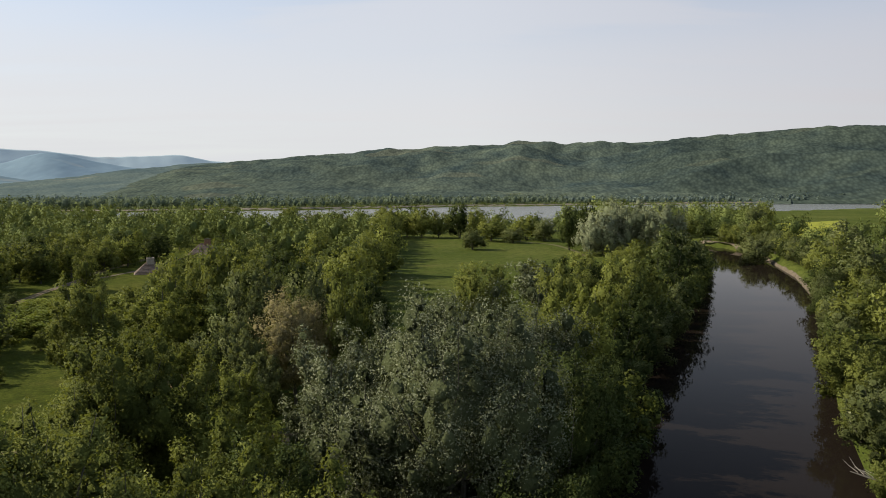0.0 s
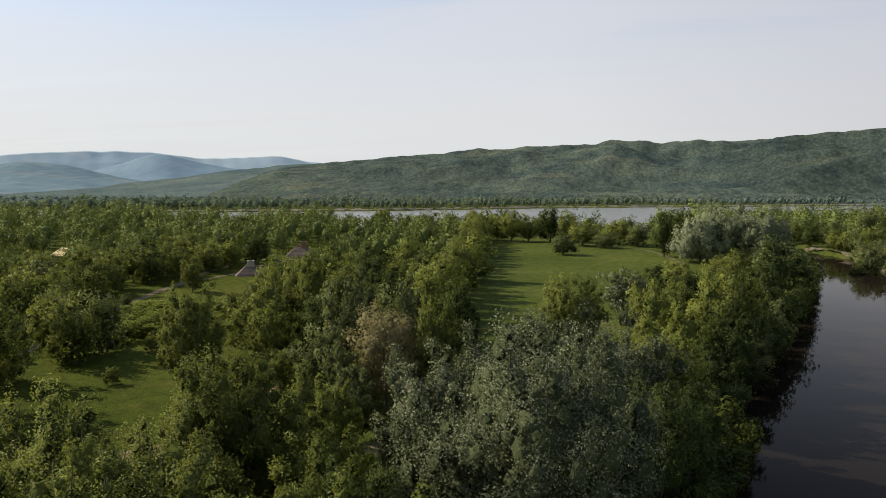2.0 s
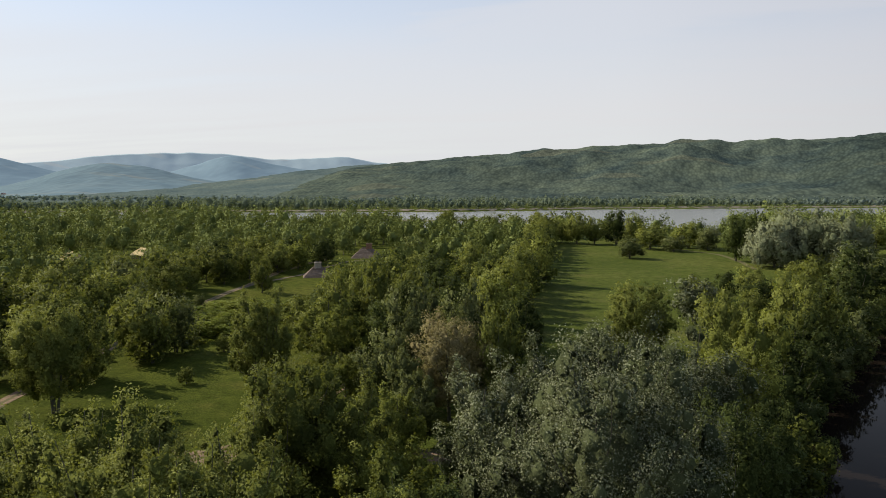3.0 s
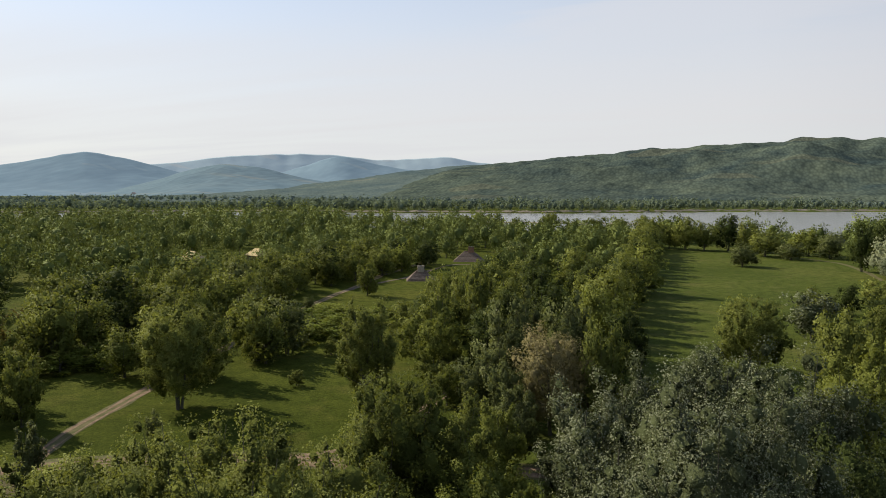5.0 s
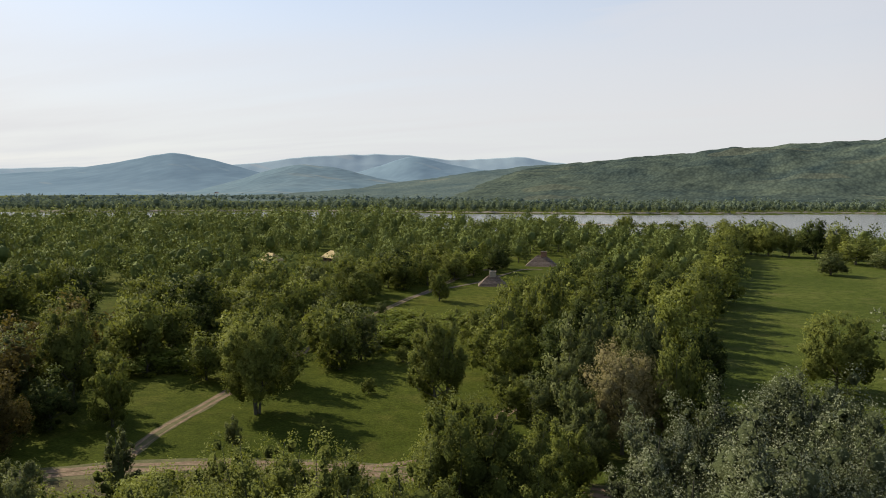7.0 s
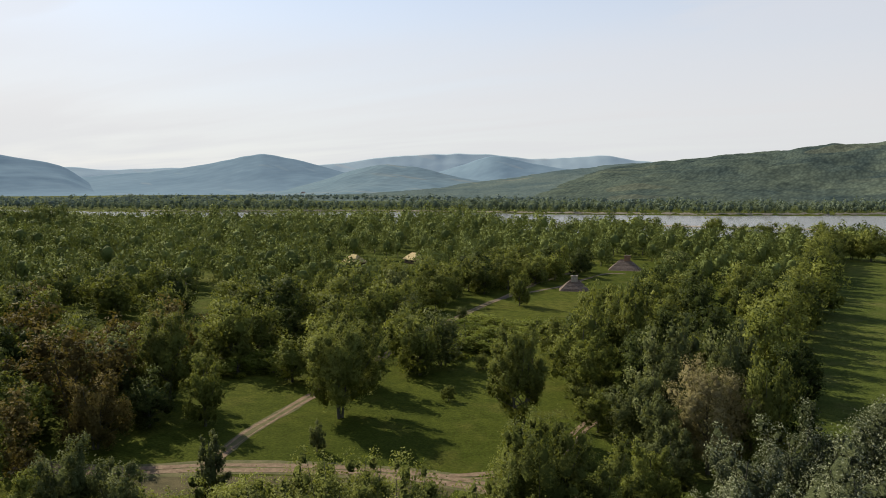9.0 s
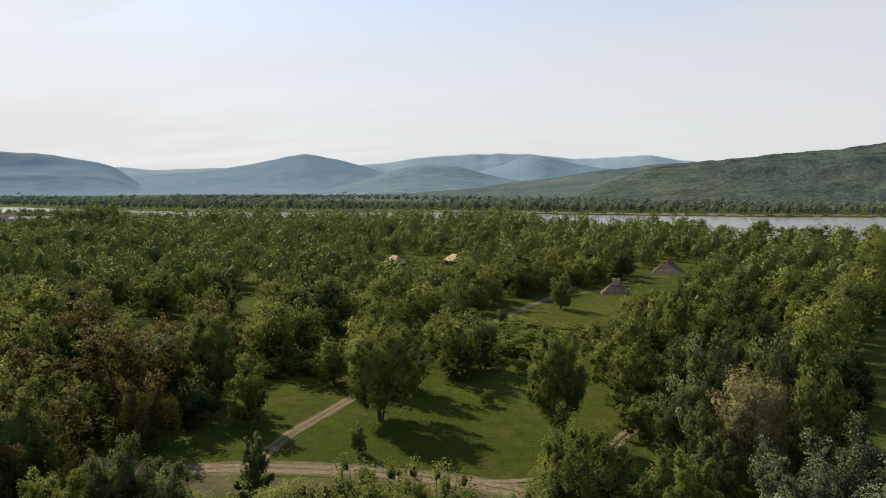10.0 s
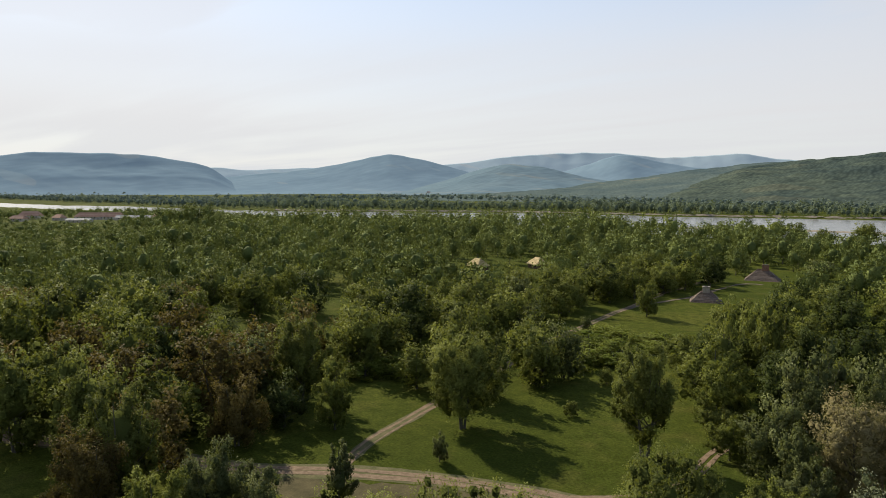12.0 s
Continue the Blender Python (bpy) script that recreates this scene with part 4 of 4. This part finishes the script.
# brambles along the spur
for bx, by, bh, br in ((-89, 129, 3.6, 4.8), (-82, 131, 3.8, 5.0), (-84, 140, 4.0, 5.6), (-91, 143, 3.6, 5.6), (-92, 153, 3.6, 5.6), (-84, 150, 3.4, 5.6), (-88, 162, 3.2, 5.6), (-78, 140, 3.2, 5), (-95, 166, 3.2, 5), (-79, 168, 3, 5.4),
                       (-80, 148, 2.6, 4.4), (-110, 95, 3.6, 4.4), (-112, 104, 3.8, 4.6), (-105, 100, 3.4, 4.0), (-75, 158, 2.6, 5), (-64, 178, 2.6, 5)):
    tagged(plant("bramble", bx, by, bh, br), group="brambles on the glade")


def woodland_spots(seed, count, x0, x1, y0, y1, gap, allow, edge=0.0):
    """Places for trees in a stretch of wood, no two closer than gap."""
    rng = np.random.default_rng(seed)
    xs, ys = rng.uniform(x0, x1, count), rng.uniform(y0, y1, count)
    ok = (openness(xs, ys) < edge) & allow(xs, ys)
    cells, out = {}, []
    for x, y in zip(xs[ok], ys[ok]):
        c = (int(x // gap), int(y // gap))
        if any((x - a) ** 2 + (y - b) ** 2 < gap * gap for i in (-1, 0, 1) for j in (-1, 0, 1) for a, b in cells.get((c[0] + i, c[1] + j), ())):
            continue
        cells.setdefault(c, []).append((x, y))
        out.append((x, y))
    return out


def clear_of_placed(x, y, gap):
    return all((x - a) ** 2 + (y - b) ** 2 > (gap + 0.6 * r) ** 2 for a, b, r in PLACED)


def in_view(x, y, r0, r1):
    r, a = np.hypot(x, y), np.degrees(np.arctan2(x, y))
    return (r > r0) & (r < r1) & (a > -78) & (a < 36)


fixed = list(PLACED)
pick = random.Random(5)
for x, y in woodland_spots(31, 9000, -290, 190, 30, 300, 10.2, lambda x, y: in_view(x, y, 62, 235), -2.5):
    if not all((x - a) ** 2 + (y - b) ** 2 > (2.6 + 0.65 * r) ** 2 for a, b, r in fixed):
        continue
    if math.hypot(x, y) < 86 and x < -20 and y > 0.45 * -x:
        continue
    if -36 < x < 14 and y < 128 or (-70 < x < -28 and y < 112):
        continue
    west = x < -85 and y < 110
    spit = x > 5 and y > 110 and arm_depth(x + 25, y) > arm_depth(x - 25, y)
    # more dark-leaved trees in this stretch, to deepen its shade
    shade = -72 < x < 0 and 95 < y < 210
    kind = pick.choices(("poplar", "maple", "willow", "russet", "alder"), (5, 2.5, 0.8, 2.4 if west else 0.15, 6.0 if shade else 1.2))[0]
    h = pick.uniform(11.0, 16.5) if west else pick.uniform(7.0, 10.0) if spit else pick.uniform(9.5, 15.5)
    tagged(plant(kind, x, y, h, h * pick.uniform(0.38, 0.50), pick.randrange(4)), group="floodplain wood")


def far_crown(seed, lobes, count, size, base):
    """A tree too far off to tell its twigs, one metre across and high: trunk, leafy clumps and loose sprays."""
    rng = np.random.default_rng(seed)
    cs, rs, ax = clumps_of(rng, boughs_of(rng, 1.0, 0.46, base, lobes, 1.0), 0.5, base, 3)
    cv, cf, cn = crown_body(rng, 1.0, 0.46, base, 0.38)
    lv, lf, ln = leaves(rng, cs, rs, ax, count, size, 0.15, 0.72)
    tv, tf = tube([(0, 0, -0.02), (0.012, 0, 0.3), (0, 0.01, 0.6)], [0.022, 0.016, 0.006], 5)
    tf = np.concatenate([tf[:, [0, 1, 2]], tf[:, [0, 2, 3]]])
    tn = tv * (1, 1, 0) + (0.001, 0, 0)
    tn /= np.linalg.norm(tn, axis=1)[:, None]
    n0, n1 = len(tv), len(tv) + len(cv)
    return np.concatenate([tv, cv, lv]), np.concatenate([tf, cf + n0, lf + n1]), np.concatenate([tn, cn, ln]), np.arange(len(tf) + len(cf) + len(lf)) < len(tf)


def wood(name, spots, h0, h1, wide, lobes, count, size, mat, label, category, seed, stand_size=38.0, base=0.08):
    """Many distant trees as one body."""
    rng = np.random.default_rng(seed)
    stock = [far_crown(seed + k, lobes, count, size, base) for k in range(6)]
    xy = np.array(spots)
    z = land(xy[:, 0], xy[:, 1])
    vs, fs, ns, hs, n = [], [], [], [], 0
    for (x, y), g in zip(spots, z):
        v, f, nv, stem = stock[rng.integers(6)]
        stand = 0.5 + 0.9 * noise.noise(Vector((x / stand_size, y / stand_size, seed)))
        h, a = (h0 + (h1 - h0) * min(1.2, max(-0.2, stand))) * rng.uniform(0.74, 1.18), rng.uniform(0, 6.28)
        w = h * rng.uniform(*wide)
        c, s = math.cos(a), math.sin(a)
        vs.append(np.column_stack([x + (v[:, 0] * c - v[:, 1] * s) * w, y + (v[:, 0] * s + v[:, 1] * c) * w, g + v[:, 2] * h]))
        ns.append(np.column_stack([nv[:, 0] * c - nv[:, 1] * s, nv[:, 0] * s + nv[:, 1] * c, nv[:, 2]]))
        fs.append(f + n)
        hs.append(stem)
        n += len(v)
    faces, stems = np.concatenate(fs), np.concatenate(hs)
    order = np.argsort(~stems, kind="stable")
    setting(name, mesh_of(name, np.concatenate(vs), faces[order], mat, True, np.concatenate(ns), BARK, int(stems.sum())), label, category, "stuff")


spots = [p for p in woodland_spots(41, 30000, -520, 330, 60, 540, 13.5, lambda x, y: in_view(x, y, 235, 500), -3.0) if clear_of_placed(*p, 2.0)]
spots = [p for p in spots if not (0.15 * p[1] < p[0] < 0.42 * p[1] and p[1] < 350)]
east = [p for p in spots if 0.40 * p[1] < p[0] and math.hypot(*p) < 410]
wood("woodland", east, 6.0, 9.5, (0.9, 1.3), 8, 600, 0.075, LEAF["wood"], "low green thicket before a yellow field", "woodland", 52)
spots = [p for p in spots if p not in east]
wood("woodland", spots, 11.0, 17.0, (0.78, 1.05), 9, 720, 0.066, LEAF["wood"], "dense fresh green floodplain woodland", "woodland", 50)
spots = woodland_spots(42, 60000, -1000, 560, 120, 700, 14.0, lambda x, y: in_view(x, y, 500, 690) & ((x < -0.31 * y) | (x > 0.16 * y)), -6.0)
tall = [(-668 + pick.gauss(0, 30), 352 + pick.gauss(0, 16)) for _ in range(34)] + [(-590 + pick.gauss(0, 28), 325 + pick.gauss(0, 22)) for _ in range(16)]
wood("woodland", tall, 13, 19, (0.7, 0.95), 7, 420, 0.075, LEAF["wood"], "stand of tall green poplars before the river", "woodland", 64)
low = [p for p in spots if p[0] < -1.7 * p[1]]
wood("woodland", low, 6.0, 9.5, (1.0, 1.5), 5, 220, 0.10, LEAF["wood"], "low green thickets before a settlement", "woodland", 62)
spots = [p for p in spots if p[0] >= -1.7 * p[1]]
high = [p for p in spots if p[0] < -0.36 * p[1]]
wood("woodland", high, 14.0, 20.0, (0.8, 1.1), 7, 420, 0.075, LEAF["wood"], "tall green riverside poplar woodland", "woodland", 66)
spots = [p for p in spots if p[0] >= -0.36 * p[1]]
wood("woodland", spots, 11.5, 17.5, (0.95, 1.3), 7, 420, 0.075, LEAF["wood"], "green riverside woodland reaching to the river", "woodland", 60)
spots = woodland_spots(45, 14000, -1250, -560, 120, 480, 11.0, lambda x, y: in_view(x, y, 690, 1150) & (x < -1.6 * y), -1.0)
behind = [p for p in spots if p[1] > 0.40 * -p[0] + 20 or p[0] < -940]
wood("woodland", behind, 6.5, 10.5, (0.9, 1.4), 5, 200, 0.10, LEAF["wood"], "dark trees between a settlement and the river", "woodland", 67, 30.0, 0.0)
wood("woodland", [p for p in spots if p not in behind], 3.5, 6.0, (1.1, 1.7), 5, 160, 0.11, LEAF["wood"], "low green trees and gardens round a settlement", "woodland", 65, 38.0, 0.0)
bank = lambda x, y: (y > far_bank(x) + 2) & (y < far_bank(x) + 230) & in_view(x, y, 500, 3500)
spots = woodland_spots(43, 60000, -2600, 1100, 640, 1700, 17.0, bank)
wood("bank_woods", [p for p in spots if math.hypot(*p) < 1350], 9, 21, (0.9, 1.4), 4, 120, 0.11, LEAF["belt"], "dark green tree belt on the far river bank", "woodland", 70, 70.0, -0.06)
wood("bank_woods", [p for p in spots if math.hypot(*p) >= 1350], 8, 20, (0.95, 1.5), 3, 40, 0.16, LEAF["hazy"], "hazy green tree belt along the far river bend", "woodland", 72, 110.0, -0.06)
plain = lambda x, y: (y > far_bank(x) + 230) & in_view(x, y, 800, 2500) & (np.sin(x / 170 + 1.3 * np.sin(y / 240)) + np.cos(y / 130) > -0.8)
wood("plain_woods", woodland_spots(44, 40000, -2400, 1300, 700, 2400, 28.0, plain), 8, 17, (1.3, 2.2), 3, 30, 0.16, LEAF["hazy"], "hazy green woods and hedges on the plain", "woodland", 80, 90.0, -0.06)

# ---- huts, houses and the far settlement ----


def part(name, verts, faces, mat, parent, label="", smooth=False):
    o = new(name, mesh_of(name, verts, faces, mat, smooth))
    o.parent = parent
    return tagged(o, label) if label else o


def box(x0, x1, y0, y1, z0, z1, bevel=0.04):
    """A box with bevelled edges."""
    bm = bmesh.new()
    bmesh.ops.create_cube(bm, size=1.0, matrix=Matrix.Translation(((x0 + x1) / 2, (y0 + y1) / 2, (z0 + z1) / 2)) @ Matrix.Diagonal((x1 - x0, y1 - y0, z1 - z0, 1)))
    bmesh.ops.bevel(bm, geom=bm.edges[:], offset=bevel, segments=1, affect="EDGES")
    bmesh.ops.triangulate(bm, faces=bm.faces[:])
    v, f = [tuple(p.co) for p in bm.verts], [tuple(q.index for q in face.verts) for face in bm.faces]
    bm.free()
    return np.array(v), np.array(f)


def roof_course(a, b, c, d, lo, hi, thick, rng):
    """One course of a roof face with eaves a-b and ridge d-c, between two heights of it."""
    n = (b - a).cross(d - a).normalized()
    vs, cols = [], 10
    for s, up in ((lo, thick * 1.6), (hi, thick)):
        for lift in (up, 0.0):
            for k in range(cols + 1):
                w = k / cols
                vs.append(tuple(a.lerp(b, w).lerp(d.lerp(c, w), s) + n * (lift + rng.normal() * thick * 0.25 * (lift > 0))))
    m, fs = cols + 1, []
    for k in range(cols):
        top0, bot0, top1, bot1 = k, m + k, 2 * m + k, 3 * m + k
        fs += [(top0, top0 + 1, top1 + 1, top1), (bot0 + 1, bot0, bot1, bot1 + 1), (bot0, bot0 + 1, top0 + 1, top0), (top1, top1 + 1, bot1 + 1, bot1)]
    fs += [(0, 2 * m, 3 * m, m), (m - 1, 2 * m - 1, 4 * m - 1, 3 * m - 1)]
    return np.array(vs), np.array(fs)


def roof_slope(root, corners, courses, thick, rng, mat, label=""):
    """A roof face: boarding below, overlapping courses on it."""
    a, b, c, d = (Vector(p) for p in corners)
    n = (b - a).cross(d - a).normalized()
    pts = [tuple(p - n * q) for q in (0.02, 0.10) for p in (a, b, c, d)]
    board = part("roof_slope", np.array(pts), np.array([(0, 1, 2, 3), (7, 6, 5, 4), (0, 4, 5, 1), (1, 5, 6, 2), (2, 6, 7, 3), (3, 7, 4, 0)]), TIMBER, root, label)
    for i in range(courses):
        part("roof_course", *roof_course(a, b, c, d, max(0.0, (i - 0.15) / courses), (i + 1) / courses, thick, rng), mat, board)


def hipped_house(name, label, category, x, y, turn, long, deep, eaves, ridge, inset, roof_mat, wall_mat, seed, overhang=0.5, courses=9, chimney=None, thick=0.09, openings=0, roof_label="", porch=False):
    """A house under a hipped or gabled roof: walls, four roof faces, ridge cap, door, windows and chimney."""
    rng = np.random.default_rng(seed)
    root = new(name)
    root.matrix_basis = pose(x, y, float(land(x, y)), 0, 0, turn)
    tagged(root, label, category)
    hx, hy = long / 2, deep / 2
    if eaves > 0.4:
        t = 0.3
        for x0, x1, y0, y1 in ((-hx, hx, -hy, -hy + t), (-hx, hx, hy - t, hy), (-hx, -hx + t, -hy + t, hy - t), (hx - t, hx, -hy + t, hy - t)):
            part("wall", *box(x0, x1, y0, y1, -0.2, eaves, 0.02), wall_mat, root)
    ox, oy = hx + overhang, hy + overhang
    low = eaves - 0.15 if eaves > 0.4 else -0.1
    A, B, C, D = (-ox, -oy, low), (ox, -oy, low), (ox, oy, low), (-ox, oy, low)
    R0, R1 = (-hx + inset, 0, ridge), (hx - inset, 0, ridge)
    for quad in ((A, B, R1, R0), (C, D, R0, R1), (B, C, R1, R1), (D, A, R0, R0)):
        roof_slope(root, quad, courses, thick, rng, roof_mat, roof_label)
    part("ridge_cap", *tube([(R0[0] - 0.1, 0, ridge + 0.05), (0, 0, ridge + 0.02), (R1[0] + 0.1, 0, ridge + 0.05)], [0.2, 0.18, 0.2], 8), roof_mat, root)
    if openings:
        gap = long / (openings + 1)
        for k in range(openings):
            cx, tall = -hx + gap * (k + 1), eaves * 0.5
            if k == openings // 2:
                part("door", *box(cx - 0.5, cx + 0.5, -hy - 0.04, -hy + 0.1, 0.02, min(2.05, eaves - 0.2), 0.01), TIMBER, root, "dark timber door")
            else:
                w = part("window", *box(cx - 0.55, cx + 0.55, -hy - 0.05, -hy + 0.08, eaves * 0.38, eaves * 0.38 + tall, 0.01), DARK, root)
                part("sill", *box(cx - 0.65, cx + 0.65, -hy - 0.15, -hy - 0.052, eaves * 0.38 - 0.1, eaves * 0.38 - 0.01, 0.01), wall_mat, w)
    if porch:
        for k in range(5):
            px = hx + 0.9 + 0.02 * k
            py = -hy + 0.3 + k * (deep - 0.6) / 4
            part("porch_post", *tube([(px, py, -0.2), (px, py, eaves * 0.5), (px, py, eaves + 0.1)], [0.11, 0.1, 0.1], 7), TIMBER, root)
        roof_slope(root, ((hx + 1.3, -hy, eaves), (hx + 1.3, hy, eaves), (hx - 0.2, hy, eaves + 0.9), (hx - 0.2, -hy, eaves + 0.9)), 4, thick, rng, roof_mat)
    if chimney:
        cx, w, dp, z0, z1, mat, words = chimney
        ch = part("chimney", *box(cx - w / 2, cx + w / 2, -dp / 2, dp / 2, z0, z1, 0.05), mat, root, words)
        part("cap", *box(cx - w / 2 - 0.14, cx + w / 2 + 0.14, -dp / 2 - 0.14, dp / 2 + 0.14, z1 + 0.004, z1 + 0.24, 0.04), LIME if mat is LIME else TIMBER, ch)
        part("flue", *box(cx - w / 4, cx + w / 4, -dp / 4, dp / 4, z1 + 0.245, z1 + 0.34, 0.02), DARK, ch)
    return root


hipped_house("shingled_hut", "low grey shingled earth hut with pale chimney box", "hut", -98.5, 240, 24, 9.4, 7.6, 0.3, 3.6, 3.4, SHINGLE, TIMBER, 1, 0.5, 9,
             (0.0, 2.3, 1.7, 2.6, 4.9, LIME, "pale limewashed chimney box"))
hipped_house("shingled_hut", "wide brownish shingled hut with square brick chimney", "hut", -104, 312, 16, 12.5, 9.5, 0.3, 4.4, 4.2, SHINGLE, TIMBER, 2, 0.7, 11,
             (1.0, 2.6, 1.8, 3.4, 6.2, BRICK, "square brown brick chimney"))
hipped_house("thatched_house", "golden straw thatched house with a post porch", "house", -215, 257, -16, 9.0, 6.0, 2.1, 5.4, 2.4, THATCH, TIMBER, 3, 0.8, 9, openings=3, thick=0.16, porch=True)
hipped_house("thatched_house", "golden straw thatched house half hidden by trees", "house", -199, 283, -20, 8.4, 6.0, 2.0, 5.0, 2.2, THATCH, TIMBER, 4, 0.8, 9, openings=3, thick=0.16)
hipped_house("thatched_house", "small straw thatched house deep in the wood", "house", -250, 268, -10, 7.0, 5.0, 1.9, 4.6, 2.0, THATCH, LIME, 5, 0.7, 8, openings=3, thick=0.16)
hipped_house("long_building", "long low building with faded clay tile roof", "building", -856, 340, 43.5, 54, 11, 3.6, 8.0, 3.0, CLAY_TILE, PLASTER, 6, 0.6, 6, openings=13)
hipped_house("shed", "long pale sheet-roofed storage shed", "shed", -812, 362, 43.5, 44, 9, 3.0, 5.4, 0.4, SHEET, PLASTER, 7, 0.4, 4, openings=9)
hipped_house("house", "two-storey house with pinkish tiled roof", "house", -770, 372, 30, 15, 11, 5.4, 10.5, 3.0, CLAY_TILE, PLASTER, 8, 0.6, 6, openings=5)
hipped_house("house", "house with red clay tiled roof", "house", -930, 290, 45, 24, 11, 4.0, 9.0, 3.0, CLAY_TILE, PLASTER, 9, 0.6, 6, openings=7)
hipped_house("house", "small house with a low tiled roof", "house", -880, 262, 40, 16, 9, 3.2, 6.5, 2.0, CLAY_TILE, PLASTER, 10, 0.6, 6, openings=5)
hipped_house("shed", "low grey sheet-roofed shed", "shed", -800, 296, 44, 26, 8, 2.8, 4.6, 0.4, SHEET, PLASTER, 11, 0.4, 4, openings=5)
hipped_house("house", "small house with a brown tiled roof", "house", -868, 300, 20, 13, 9, 3.2, 6.8, 2.0, CLAY_TILE, PLASTER, 12, 0.6, 6, openings=3)


def village(name, seed, bearing, dist, spread, count):
    """A far village: small gabled houses on the plain, too far off to tell apart."""
    rng = np.random.default_rng(seed)
    walls, roofs = [], []
    for _ in range(count):
        a, r = radians(bearing + rng.normal() * spread), dist + rng.normal() * 90
        x, y, t = r * math.sin(a), r * math.cos(a), rng.uniform(0, 3.14)
        l, w, h = rng.uniform(6, 11), rng.uniform(4, 5.5), rng.uniform(3.5, 6)
        c, s = math.cos(t), math.sin(t)
        spot = lambda px, py, pz: (x + px * c - py * s, y + px * s + py * c, pz + 7.0)
        q = [spot(*p) for p in ((-l, -w, -9), (l, -w, -9), (l, w, -9), (-l, w, -9), (-l, -w, h), (l, -w, h), (l, w, h), (-l, w, h))]
        walls.append((np.array(q), np.array([(0, 1, 5, 4), (1, 2, 6, 5), (2, 3, 7, 6), (3, 0, 4, 7)])))
        p = [spot(*p) for p in ((-l - 0.5, -w - 0.5, h), (l + 0.5, -w - 0.5, h), (l + 0.5, w + 0.5, h), (-l - 0.5, w + 0.5, h), (-l - 0.5, 0, h + 3.5), (l + 0.5, 0, h + 3.5))]
        roofs.append((np.array(p), np.array([(0, 1, 5, 4), (2, 3, 4, 5), (0, 4, 3, 3), (1, 2, 5, 5)])[:2]))
    root = tagged(new(name), "far village of pale houses on the plain", "village", kind="stuff")
    part("wall", *join(walls), PLASTER, root)
    part("roof", *join(roofs), CLAY_TILE, root)


village("village", 1, -39.5, 2950, 1.6, 46)
village("village", 2, -31.0, 3000, 1.0, 24)


def fallen_tree(x, y, turn, size):
    root = new("dead_branch")
    root.matrix_basis = pose(x, y, float(land(x, y)) + 0.2, 0, 0, turn)
    tagged(root, "bare grey dead branches on the river bank", "dead tree")
    rng = np.random.default_rng(8)
    line = [(0, 0, 0), (size * 0.4, 0.1, 0.5), (size, 0.3, 1.1)]
    part("trunk", *tube(line, [0.16, 0.12, 0.04], 6), GREY_WOOD, root)
    for k in range(6):
        s = 0.3 + 0.11 * k
        a, l = rng.uniform(-1.2, 1.2), size * rng.uniform(0.25, 0.45)
        p = (size * s, 0.1, 0.2 + s)
        part("branch", *tube([p, (p[0] + l * 0.6, p[1] + a * l * 0.6, p[2] + 0.5), (p[0] + l, p[1] + a * l, p[2] + rng.uniform(0.4, 1.4))], [0.06, 0.04, 0.012], 5), GREY_WOOD, root)


GREY_WOOD = surface("grey_dead_wood", (0.26, 0.24, 0.21), (0.42, 0.39, 0.35), 3.0)
fallen_tree(43.5, 66.5, 150, 4.5)
